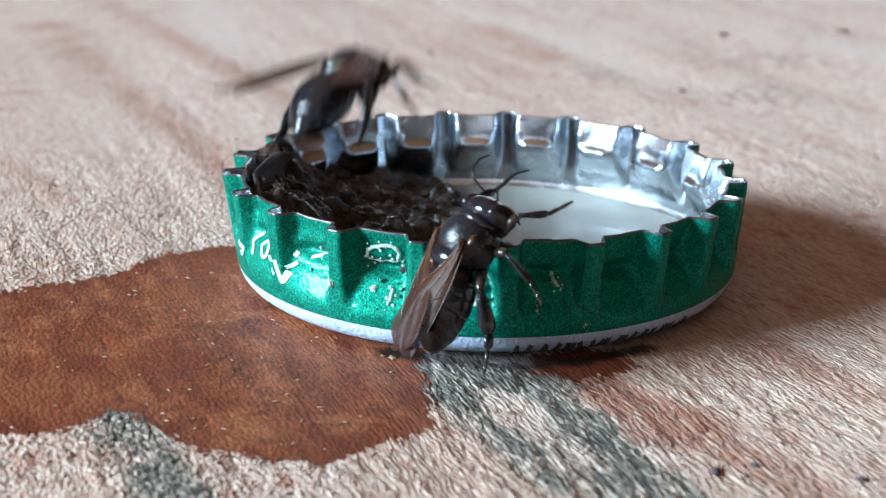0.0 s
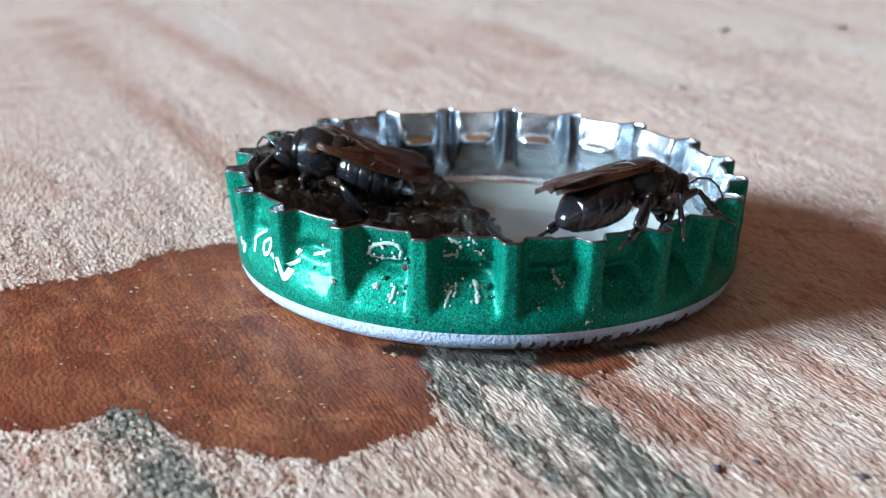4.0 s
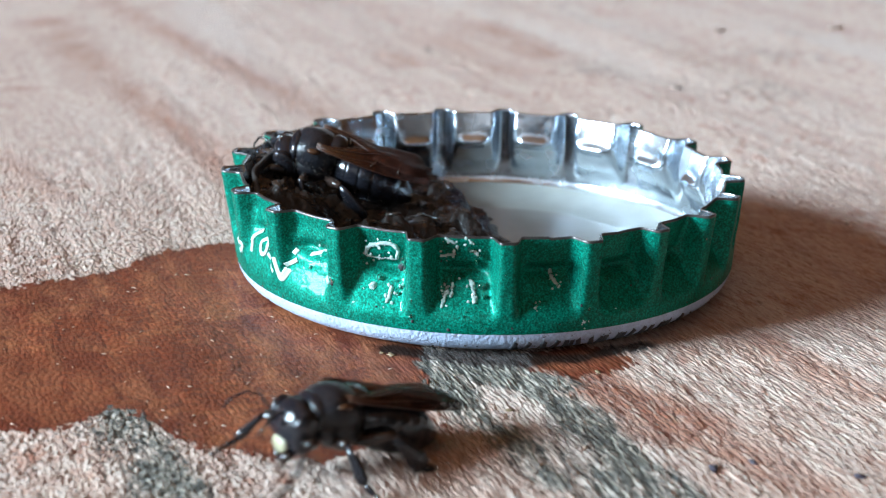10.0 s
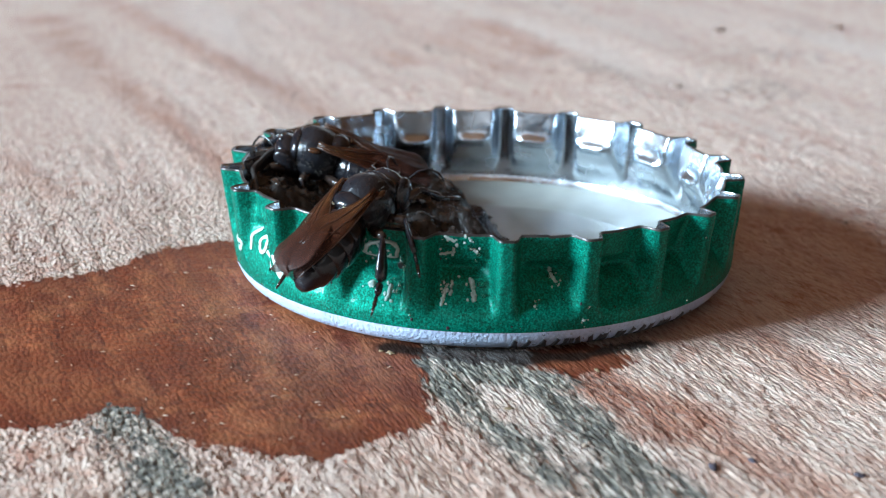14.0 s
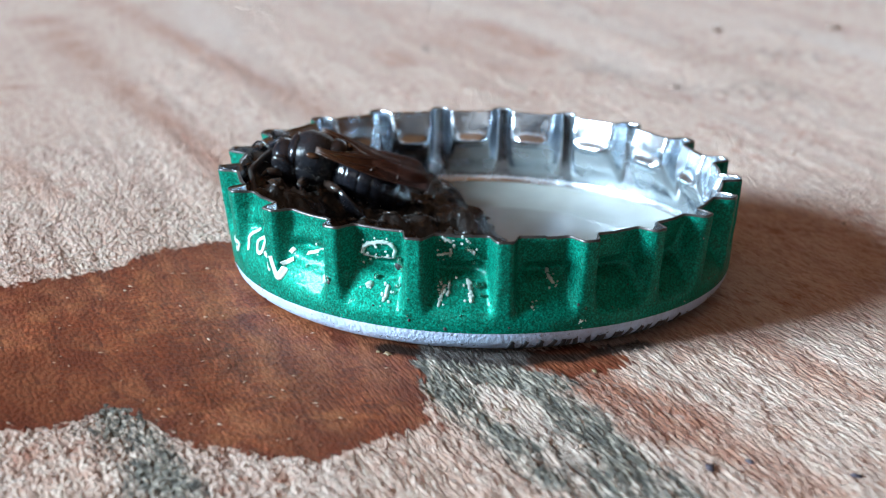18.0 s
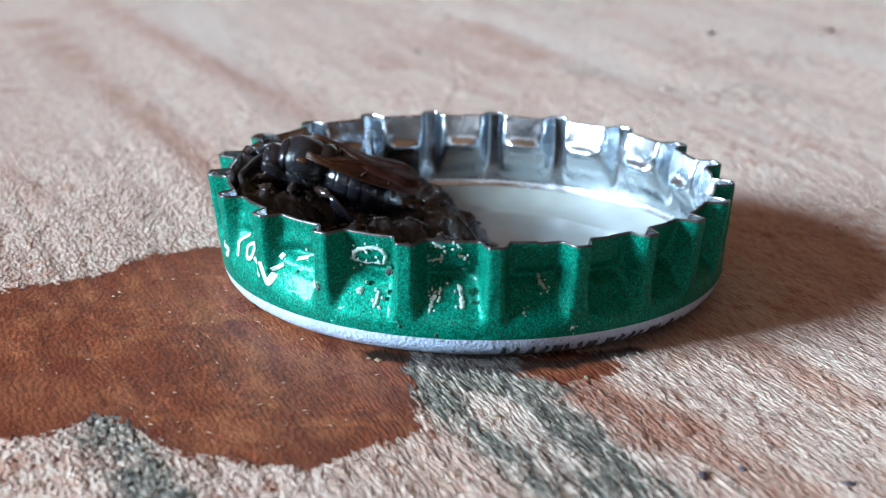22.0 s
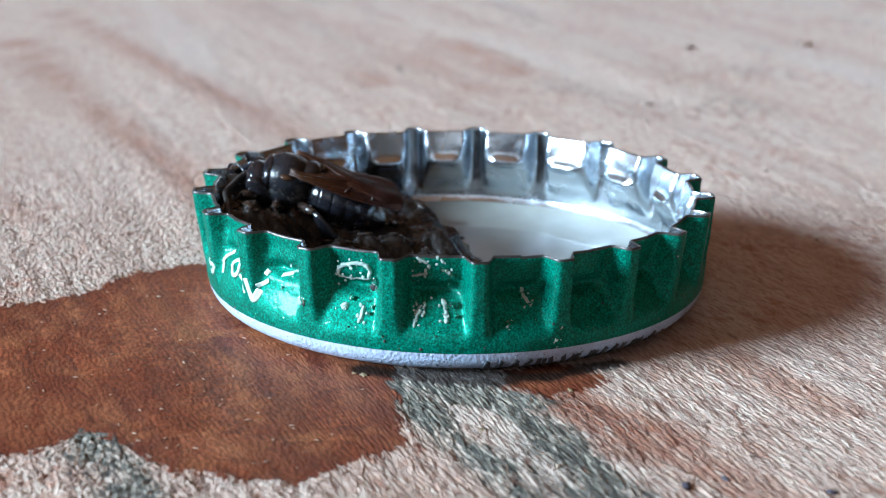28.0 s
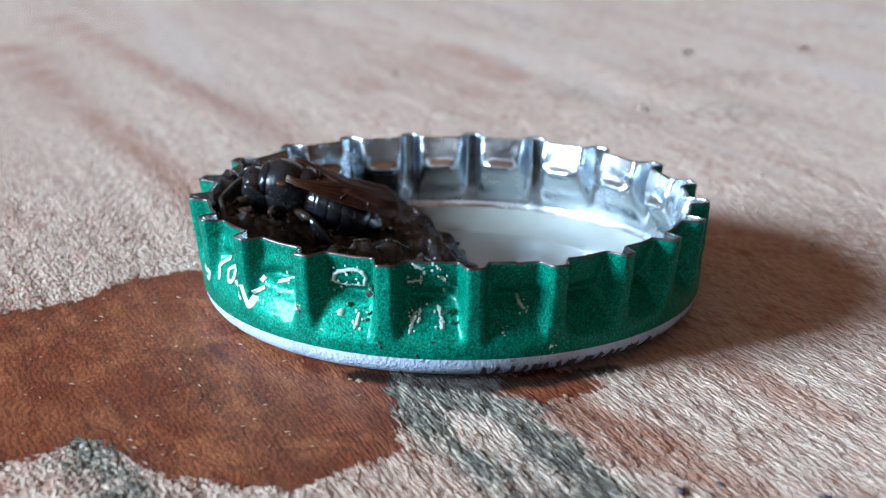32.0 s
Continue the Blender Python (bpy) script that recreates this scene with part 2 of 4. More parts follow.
    soaked = mixed(nodes, links, times(band(bands, 0.48, 0.62), 0.35), soaked, (0.24, 0.095, 0.058))
    soaked = mixed(nodes, links, times(band(fibres(2.2, 0.8, 5.0, 0.66, 0.8), 0.52, 0.66), 0.62), soaked, (0.065, 0.017, 0.010))
    soaked = mixed(nodes, links, times(band(fibres(9.0, 2.0, 5.0, 0.62, 0.7), 0.50, 0.62), 0.60), soaked, (0.31, 0.130, 0.062))
    soaked = mixed(nodes, links, times(band(fibres(1.3, 0.22, 4.0, 0.6, 0.4), 0.58, 0.70), 0.32), soaked, (0.38, 0.165, 0.095))
    soaked = mixed(nodes, links, times(band(cloud(310.0, 5.0, 1.0), 0.50, 0.62), 0.62), soaked, (0.33, 0.135, 0.058))
    soaked = mixed(nodes, links, times(band(cloud(430.0, 5.0, 1.2), 0.52, 0.64), 0.62), soaked, (0.078, 0.020, 0.012))
    soaked = mixed(nodes, links, times(band(cloud(150.0, 6.0, 0.8), 0.46, 0.58), 0.55), soaked, (0.125, 0.030, 0.013))
    edge = maths(nodes, links, "ADD", wet_d, maths(nodes, links, "ADD",
                 times(maths(nodes, links, "SUBTRACT", cloud(520.0, 3.0), 0.5), 1.2), times(maths(nodes, links, "SUBTRACT", tone, 0.5), 0.55)))
    wet = band(maths(nodes, links, "ADD", edge, 0.5), 0.46, 0.58)
    tide = maths(nodes, links, "SUBTRACT", 1.0, band(maths(nodes, links, "MULTIPLY", edge, 0.6), 0.05, 0.95))
    soaked = mixed(nodes, links, times(tide, 0.55), soaked, (0.10, 0.024, 0.012))
    soaked = mixed(nodes, links, 1.0, soaked, (1.03, 0.92, 0.90), "MULTIPLY")
    colour = mixed(nodes, links, wet, dry, soaked)
    # Dirt together with painted contact shade, over dry and soaked timber alike.
    colour = mixed(nodes, links, maths(nodes, links, "MULTIPLY", grime_shade_d, maths(nodes, links, "ADD", 1.0, times(fuzz, 1.2)), None, True), colour, (0.020, 0.010, 0.007))
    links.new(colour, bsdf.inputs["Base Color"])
    links.new(maths(nodes, links, "ADD", times(maths(nodes, links, "SUBTRACT", fuzz, 0.5), 0.3), maths(nodes, links, "ADD", 0.78, times(wet, -0.30))), bsdf.inputs["Roughness"])
    bsdf.inputs["Specular IOR Level"].default_value = 0.20
    links.new(times(maths(nodes, links, "SUBTRACT", 1.0, wet), 0.20), bsdf.inputs["Sheen Weight"])
    bsdf.inputs["Sheen Roughness"].default_value = 0.38
    height = maths(nodes, links, "ADD", times(knob, 0.70), maths(nodes, links, "ADD", times(grain, 0.45), times(fuzz, 0.75)))
    b = node(nodes, "ShaderNodeBump", Distance=0.00042)
    links.new(maths(nodes, links, "SUBTRACT", 0.55, times(wet, 0.27)), b.inputs["Strength"])
    links.new(height, b.inputs["Height"])
    links.new(b.outputs["Normal"], bsdf.inputs["Normal"])
    return m


def green_paint():
    m, nodes, links, bsdf = material("green_flake_paint")
    co = nodes.new("ShaderNodeTexCoord")
    flakes = node(nodes, "ShaderNodeTexNoise", Scale=9200.0, Detail=2.0, Roughness=0.8)
    broad = node(nodes, "ShaderNodeTexNoise", Scale=420.0, Detail=3.0)
    dent = node(nodes, "ShaderNodeTexNoise", Scale=1100.0, Detail=3.0)
    for n in (flakes, broad, dent):
        links.new(co.outputs["Object"], n.inputs["Vector"])
    tone = ramp(nodes, links, flakes.outputs["Fac"], [(0.33, (0.0, 0.056, 0.034)), (0.50, (0.0, 0.150, 0.098)), (0.67, (0.004, 0.36, 0.250))])
    links.new(mixed(nodes, links, maths(nodes, links, "MULTIPLY", broad.outputs["Fac"], 0.35), tone, (0.0, 0.100, 0.064)), bsdf.inputs["Base Color"])
    bsdf.inputs["Metallic"].default_value = 0.62
    bsdf.inputs["Roughness"].default_value = 0.62
    bsdf.inputs["Specular IOR Level"].default_value = 0.2
    bsdf.inputs["Coat Weight"].default_value = 0.14
    bsdf.inputs["Coat Roughness"].default_value = 0.07
    lump = node(nodes, "ShaderNodeBump", Strength=0.30, Distance=0.0003)
    links.new(dent.outputs["Fac"], lump.inputs["Height"])
    b = node(nodes, "ShaderNodeBump", Strength=0.30, Distance=0.00006)
    links.new(flakes.outputs["Fac"], b.inputs["Height"])
    links.new(lump.outputs["Normal"], b.inputs["Normal"])
    links.new(b.outputs["Normal"], bsdf.inputs["Normal"])
    b2 = node(nodes, "ShaderNodeBump", Strength=0.35, Distance=0.0003)
    links.new(dent.outputs["Fac"], b2.inputs["Height"])
    links.new(b2.outputs["Normal"], bsdf.inputs["Coat Normal"])
    return m


def bare_tin():
    m, nodes, links, bsdf = material("bare_tin")
    co = nodes.new("ShaderNodeTexCoord")
    stain = node(nodes, "ShaderNodeTexNoise", Scale=500.0, Detail=4.0)
    fine = node(nodes, "ShaderNodeTexNoise", Scale=2600.0, Detail=3.0)
    for n in (stain, fine):
        links.new(co.outputs["Object"], n.inputs["Vector"])
    links.new(ramp(nodes, links, stain.outputs["Fac"], [(0.3, (0.47, 0.53, 0.60)), (0.7, (0.72, 0.79, 0.86))]), bsdf.inputs["Base Color"])
    bsdf.inputs["Metallic"].default_value = 1.0
    links.new(maths(nodes, links, "ADD", 0.12, maths(nodes, links, "MULTIPLY", stain.outputs["Fac"], 0.26)), bsdf.inputs["Roughness"])
    b = node(nodes, "ShaderNodeBump", Strength=0.42, Distance=0.0002)
    links.new(maths(nodes, links, "ADD", stain.outputs["Fac"], maths(nodes, links, "MULTIPLY", fine.outputs["Fac"], 0.25)), b.inputs["Height"])
    links.new(b.outputs["Normal"], bsdf.inputs["Normal"])
    return m


def wing_material():
    """Amber at the root, smoky brown further out."""
    m, nodes, links, bsdf = material("smoky_wing")
    co = nodes.new("ShaderNodeTexCoord")
    n = node(nodes, "ShaderNodeTexNoise", Scale=900.0, Detail=3.0)
    links.new(co.outputs["Object"], n.inputs["Vector"])
    xyz = nodes.new("ShaderNodeSeparateXYZ")
    links.new(co.outputs["Object"], xyz.inputs[0])
    out = maths(nodes, links, "MULTIPLY", xyz.outputs["X"], -165.0)
    along = maths(nodes, links, "ADD", out, maths(nodes, links, "MULTIPLY", maths(nodes, links, "SUBTRACT", n.outputs["Fac"], 0.5), 0.35))
    links.new(ramp(nodes, links, along, [(0.05, (0.115, 0.041, 0.013)), (0.30, (0.066, 0.022, 0.009)), (0.55, (0.042, 0.013, 0.007)), (0.95, (0.050, 0.022, 0.018))]), bsdf.inputs["Base Color"])
    links.new(maths(nodes, links, "ADD", 0.46, maths(nodes, links, "MULTIPLY", n.outputs["Fac"], 0.36)), bsdf.inputs["Alpha"])
    bsdf.inputs["Roughness"].default_value = 0.42
    bsdf.inputs["Specular IOR Level"].default_value = 0.10
    b = node(nodes, "ShaderNodeBump", Strength=0.35, Distance=0.0002)
    links.new(n.outputs["Fac"], b.inputs["Height"])
    links.new(b.outputs["Normal"], bsdf.inputs["Normal"])
    return m


def clear_liquid():
    m, nodes, links, bsdf = material("clear_liquid")
    bsdf.inputs["Base Color"].default_value = (0.95, 0.94, 0.90, 1)
    bsdf.inputs["Roughness"].default_value = 0.03
    bsdf.inputs["IOR"].default_value = 1.34
    bsdf.inputs["Transmission Weight"].default_value = 1.0
    return m


def milky_liquid():
    m, nodes, links, bsdf = material("milky_liquid")
    co = nodes.new("ShaderNodeTexCoord")
    n = node(nodes, "ShaderNodeTexNoise", Scale=260.0, Detail=3.0)
    links.new(co.outputs["Object"], n.inputs["Vector"])
    links.new(ramp(nodes, links, n.outputs["Fac"], [(0.3, (0.185, 0.187, 0.168)), (0.7, (0.260, 0.258, 0.232))]), bsdf.inputs["Base Color"])
    bsdf.inputs["Roughness"].default_value = 0.36
    bsdf.inputs["Specular IOR Level"].default_value = 0.16
    bsdf.inputs["Transmission Weight"].default_value = 0.25
    return m


BOARD = board_material("weathered_board")
TUFT = board_material("raised_wood_fibre", True)
GREEN = green_paint()
TIN = bare_tin()
WHITE_INK = plain("white_enamel", (0.44, 0.53, 0.70), 0.48, 0, 0.22, 5200, 1.0)
LOGO_INK = plain("white_print", (0.55, 0.66, 0.60), 0.3, 0, 0.05, 2500, 0.1)
DARK_INK = plain("dark_print", (0.05, 0.052, 0.06), 0.5, 0, 0.3, 4000, 0.1)
EDGE = plain("worn_rim_steel", (0.065, 0.058, 0.058), 0.36, 0.7, 0.95, 900, 0.4)
LINER = plain("liner_plastic", (0.28, 0.285, 0.262), 0.50, 0.12, 0.12, 700, 0.08)
RUST = plain("rust", (0.014, 0.010, 0.013), 0.7, 0, 0.4, 6000, 0.6)
RESIDUE = plain("wet_dark_residue", (0.020, 0.0165, 0.0150), 0.22, 0, 0.7, 3600, 1.0, Specular_IOR_Level=0.3)
CRUST = plain("dry_dark_crust", (0.026, 0.022, 0.020), 0.62, 0, 0.35, 1800, 0.6)
CRUMB = plain("brown_crumb", (0.026, 0.018, 0.014), 0.22, 0, 0.5, 3000, 0.6)
BLACK = plain("black_cuticle", (0.010, 0.010, 0.013), 0.17, 0, 0.4, 3500, 0.22, Specular_IOR_Level=0.5)
FUR = plain("black_hairy_cuticle", (0.011, 0.011, 0.014), 0.28, 0, 0.5, 6000, 0.45, Specular_IOR_Level=0.42)
HAIR = plain("grey_brown_hair", (0.060, 0.045, 0.034), 0.6, 0, 0.4, 4000, 0.2)
TEGULA = plain("amber_wing_base", (0.045, 0.018, 0.008), 0.25, 0, 0.3, 4000, 0.2)
BROWNLEG = plain("dark_brown_cuticle", (0.024, 0.015, 0.012), 0.16, 0, 0.5, 4000, 0.35)
CREAM = plain("cream_marking", (0.31, 0.28, 0.18), 0.45, 0, 0.25, 4000, 0.3)
EYE = plain("dark_eye", (0.012, 0.011, 0.013), 0.12, 0, 0.3, 9000, 0.2)
WING = wing_material()
VEIN = plain("wing_vein", (0.035, 0.012, 0.006), 0.4, 0, 0.3, 3000, 0.2)
LIQUID = clear_liquid()
# Whitish gloss for the highlights that are built onto the green paint.
HIGHLIGHT = plain("highlight_white", (0.58, 0.70, 0.66), 0.08, 0, 0.3, 3000, 0.2, Alpha=0.58)
MILKY = milky_liquid()
FIBRE = plain("pale_wood_fibre", (0.43, 0.32, 0.245), 0.8, 0, 0.3, 3000, 0.2)
FAR_CHIP = plain("brown_chip", (0.29, 0.205, 0.17), 0.7, 0, 0.4, 1500, 0.4)
CHIP = plain("dark_chip", (0.05, 0.04, 0.055), 0.6, 0, 0.5, 3000, 0.5)
RESIN = plain("tan_resin", (0.20, 0.135, 0.07), 0.55, 0, 0.4, 3000, 0.4)
# Unseen walls and ceiling: brown to warm the bounce, grey against orange reflections.
WALLPAINT = plain("unseen_wall_brown", (0.50, 0.23, 0.10), 0.7, 0, 0.25, 6, 0.3)
CEILPAINT = plain("unseen_ceiling_brown", (0.54, 0.25, 0.11), 0.7, 0, 0.2, 6, 0.3)
GREYWALL = plain("unseen_wall_grey", (0.36, 0.31, 0.27), 0.8, 0, 0.15, 8, 0.3)
FLOORPAINT = plain("earth_floor", (0.18, 0.10, 0.055), 0.8, 0, 0.3, 9, 0.4)

# ---------------------------------------------------------------- board and unseen surround
STAIN_BACK = [(-40, -12), (-26.1, -5.4), (-20.8, -1.7), (-18.9, 1.8), (-15.3, 4.1), (-11, 6.5), (-4, 4)]
STAIN_FRONT = [(-3, -13), (-2.6, -17.8), (-1.9, -21.4), (-4.0, -23.0), (-6.6, -25.5), (-9.6, -24.8), (-12.0, -24.5),
               (-14.2, -22.0), (-16.4, -20.3), (-18.1, -23.0), (-21, -22.8), (-26, -21.5), (-40, -24)]


def inside_distance(x, y, outline):
    """Signed distance in millimetres to a closed outline, positive within it."""
    best, within = np.full(x.shape, 1e9), np.zeros(x.shape, bool)
    n = len(outline)
    for i in range(n):
        (ax, ay), (bx, by) = outline[i], outline[(i + 1) % n]
        s = np.clip(((x - ax) * (bx - ax) + (y - ay) * (by - ay)) / ((bx - ax) ** 2 + (by - ay) ** 2), 0, 1)
        best = np.minimum(best, np.hypot(x - ax - s * (bx - ax), y - ay - s * (by - ay)))
        cross = (ay > y) != (by > y)
        within ^= cross & (x < (bx - ax) * (y - ay) / ((by - ay) + 1e-12) + ax)
    return np.where(within, best, -best)


def stain_distance(x, y):
    """The large stain, and a lobe of it that shows in front of the cap."""
    lobe = 1 - np.hypot((x - 4.7) / 2.5, (y + 13.7) / 1.9)
    return np.maximum(inside_distance(x, y, STAIN_BACK + STAIN_FRONT), 2.0 * lobe)


def strip_amount(x, y, a, b, half, soft):
    """1 along the line from a to b, falling off over soft millimetres past half."""
    (ax, ay), (bx, by) = a, b
    s = np.clip(((x - ax) * (bx - ax) + (y - ay) * (by - ay)) / ((bx - ax) ** 2 + (by - ay) ** 2), 0, 1)
    d = np.hypot(x - ax - s * (bx - ax), y - ay - s * (by - ay))
    return 1 - smooth(half - soft, half + soft, d)


def lines(lo, hi, step, far, reach, grow=1.22):
    """Grid lines: close from lo to hi, 0.8 mm apart as far as far, then ever wider."""
    out = list(np.arange(lo, hi + step / 2, step)) + list(np.arange(hi + 0.8, far, 0.8))
    hi = max(out)
    for sign, edge in ((1, hi), (-1, lo)):
        s, p = 0.6, edge
        while abs(p) < reach:
            s *= grow
            p += sign * s
            out.append(p)
    return np.array(sorted(out))


def grain_coords(x, y):
    c, s = math.cos(GRAIN), math.sin(GRAIN)
    return x * c + y * s, -x * s + y * c


def board_height(x, y):
    u, v = grain_coords(x, y)
    h = (vnoise(u / 9, v / 0.9, 1) - 0.5) * 0.10 + (vnoise(u / 2.2, v / 0.42, 2) - 0.5) * 0.09 + (vnoise(u / 0.8, v / 0.3, 3) - 0.5) * 0.06
    h += (vnoise(u / 45, v / 6, 4) - 0.5) * 0.22
    rough = 1 - 0.55 * smooth(-0.5, 0.8, stain_distance(x, y))
    return h * rough - 0.11


BOARD_THICK = 0.035


def stained(me, x, y):
    """Give a mesh the stains of the board, and the contact shade painted along the cap, at the places x, y, in
    millimetres, of its vertices.
    """
    u, v = grain_coords(x, y)
    grey = strip_amount(x, y, (-3.0, -13.4), (3.2, -16.8), 1.5, 0.9)
    for a, b, half in (((-2.4, -15.0), (0.2, -21.0), 1.25), ((0.2, -21.0), (4.4, -28.4), 1.35), ((2.6, -16.4), (4.6, -21.2), 1.35), ((4.6, -21.2), (8.2, -28.4), 1.6), ((3.2, -23.4), (6.4, -28.8), 1.2),
                       ((-16.8, -20.2), (-15.3, -22.4), 1.2), ((-15.3, -22.4), (-12.0, -29.0), 1.6), ((-14.6, -25.6), (-13.4, -29.0), 0.9)):
        grey = np.maximum(grey, (0.92 if a[0] < -9 else 0.84 if a[0] < 1 else 1.0) * strip_amount(x, y, a, b, half + 0.1, 1.2))
    grey = np.maximum(grey, 0.55 * (1 - smooth(0.5, 1.2, np.hypot((x + 16.6) / 2.0, (y + 22.0) / 2.4))))
    grey *= 1 - 0.95 * (1 - smooth(0.6, 1.25, np.hypot((x - 1.5 + 0.25 * (y + 19.4)) / 1.15, (y + 19.4) / 2.1)))
    grey *= 0.50 + 0.45 * vnoise(u / 4.0, v / 1.0, 6) + 0.45 * vnoise(u / 1.6, v / 1.3, 10)
    grey = np.maximum(grey, 0.45 * smooth(0.55, 0.95, vnoise(u / 12 + 3, v / 5.5, 7)) * smooth(25, 55, y + x))
    # Dirt and the cap's contact shade, painted along its front foot.
    grime_shade = 0.0 * x
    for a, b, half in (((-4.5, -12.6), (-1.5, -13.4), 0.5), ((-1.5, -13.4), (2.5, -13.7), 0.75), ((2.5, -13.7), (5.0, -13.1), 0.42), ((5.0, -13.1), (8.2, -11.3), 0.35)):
        grime_shade = np.maximum(grime_shade, strip_amount(x, y, a, b, half, 0.6))
    grime_shade *= 0.7 + 0.9 * vnoise(x / 0.9 + 40, y / 0.7 + 40, 11)
    brown = strip_amount(x, y, (-48.0, 79.0), (-15.5, 15.0), 1.6, 1.6)
    brown = np.maximum(brown, 0.9 * strip_amount(x, y, (-48.0, 99.0), (-13.0, 37.0), 1.8, 1.8))
    brown = np.maximum(brown, 0.7 * strip_amount(x, y, (-36.0, 24.0), (-28.0, 12.0), 0.9, 0.9))
    brown = np.maximum(brown, 1.0 * strip_amount(x, y, (-9.4, 62.0), (-7.6, 58.0), 1.6, 1.5))
    brown = np.maximum(brown, 0.9 * strip_amount(x, y, (-1.0, 80.0), (5.0, 64.0), 2.4, 2.2))
    brown = np.maximum(brown, 0.55 * strip_amount(x, y, (-30.0, 120.0), (2.0, 56.0), 3.0, 2.5))
    brown *= 0.85
    for a, b, half, much in (((5.4, -16.6), (9.6, -21.0), 1.6, 1.5), ((9.6, -21.0), (14.6, -28.2), 1.1, 1.15), ((6.6, -21.4), (8.6, -22.6), 0.7, 0.8), ((3.0, -15.0), (6.2, -15.6), 0.8, 0.9),
                             ((14.0, -10.6), (17.8, -16.6), 1.3, 0.75), ((12.6, -20.3), (13.6, -21.6), 0.4, 0.9), ((16.4, -23.4), (17.6, -25.2), 0.35, 0.8)):
        brown = np.maximum(brown, much * strip_amount(x, y, a, b, half, 0.7 * half))
    speck = vnoise(u / 0.7 + 90, v / 0.5 + 90, 12) * vnoise(u / 5 + 9, v / 4 + 9, 13)
    brown = np.maximum(brown, 0.8 * smooth(0.52, 0.68, speck))
    brown *= 0.02 + 0.6 * vnoise(u / 6.0, v / 1.5, 8) + 0.95 * vnoise(u / 2.2, v / 0.38, 15)
    for name, values in (("wet_distance", np.clip(stain_distance(x, y) / 1.4, -3, 3)), ("grey_amount", grey), ("brown_amount", brown), ("grime_shade_amount", grime_shade), ("long_grain", long_grain(x, y))):
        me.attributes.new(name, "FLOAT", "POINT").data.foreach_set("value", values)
    return me


def long_grain(x, y):
    """0 where the fibres stand in short tufts, 1 where they lie in long strips."""
    u, v = grain_coords(x, y)
    return smooth(-11.0, -1.0, x + 3.0 * (vnoise(u / 6, v / 3, 14) - 0.5))


def build_board():
    xs, ys = lines(-30, 30, 0.25, 62, 420), lines(-31, 26, 0.25, 118, 420)
    gx, gy = np.meshgrid(xs, ys)
    x, y = gx.ravel(), gy.ravel()
    z = board_height(x, y)
    verts = np.c_[x, y, z] * MM
    nx, ny = len(xs), len(ys)
    faces = grid_faces(ny, nx)
    # the sides and the underside of the plank
    rim = list(range(nx)) + [i * nx + nx - 1 for i in range(1, ny)] + [(ny - 1) * nx + j for j in range(nx - 2, -1, -1)] + [i * nx for i in range(ny - 2, 0, -1)]
    low = verts[rim].copy()
    low[:, 2] = -BOARD_THICK
    base, n = len(verts), len(rim)
    faces += [(rim[(i + 1) % n], rim[i], base + i, base + (i + 1) % n) for i in range(n)]
    faces.append(tuple(base + i for i in range(n - 1, -1, -1)))
    verts = np.concatenate([verts, low])
    x, y = verts[:, 0] / MM, verts[:, 1] / MM
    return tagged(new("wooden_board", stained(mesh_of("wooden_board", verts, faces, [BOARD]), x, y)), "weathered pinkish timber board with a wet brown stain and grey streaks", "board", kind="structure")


def box(lo, hi):
    (a, b, c), (d, e, f) = lo, hi
    verts = [(a, b, c), (d, b, c), (d, e, c), (a, e, c), (a, b, f), (d, b, f), (d, e, f), (a, e, f)]
    return verts, [(3, 2, 1, 0), (4, 5, 6, 7), (0, 1, 5, 4), (1, 2, 6, 5), (2, 3, 7, 6), (3, 0, 4, 7)]


def build_surround():
    """Unseen walls and ceiling added round the board to warm and shape the light, with the openings that let the
    daylight in.
    """
    top, low = 1.9, -BOARD_THICK
    sheets = [
        ("floor", [box((-1.6, -2.6, low - 0.1), (6.0, 2.9, low))], FLOORPAINT),
        ("ceiling", [box((-1.6, -2.6, top), (6.0, 2.9, top + 0.1))], CEILPAINT),
        ("wall_west", [box((-1.7, -2.6, low), (-1.6, 2.9, 0.34)), box((-1.7, -2.6, 0.98), (-1.6, 2.9, top)), box((-1.7, -2.6, 0.34), (-1.6, -0.95, 0.98)), box((-1.7, -0.1, 0.34), (-1.6, 2.9, 0.98))], WALLPAINT),
        ("wall_east", [box((6.0, -2.6, low), (6.1, 2.9, top))], WALLPAINT),
        ("wall_south", [box((-1.6, -2.7, low), (6.0, -2.6, 0.6)), box((-1.6, -2.7, 0.6), (-1.5, -2.6, top)), box((0.25, -2.7, 0.6), (6.0, -2.6, top)), box((-1.5, -2.7, 1.8), (0.25, -2.6, top))], GREYWALL),
        ("wall_north", [box((-1.6, 2.9, low), (-0.4, 3.0, top)), box((1.4, 2.9, low), (6.0, 3.0, top)), box((-0.4, 2.9, 1.6), (1.4, 3.0, top))], WALLPAINT),
    ]
    for name, boxes, mat in sheets:
        v, f = joined(*boxes)
        label, kind_of = {"floor": ("bare brown earth floor under the board", "floor"), "ceiling": ("unseen brown ceiling added over the board to warm the light", "ceiling"),
                          "wall_south": ("unseen grey wall with an opening, added to tone reflections", "wall")}.get(name, ("unseen brown wall added round the board to shape the light", "wall"))
        tagged(piece(name, v, f, mat, flat=True), label, kind_of, kind="structure")


build_board()
build_surround()

# ---------------------------------------------------------------- bottle cap
TEETH = 21
PHASE = radians(3.7) - math.pi / 2
CAP_LIFT = 0.02


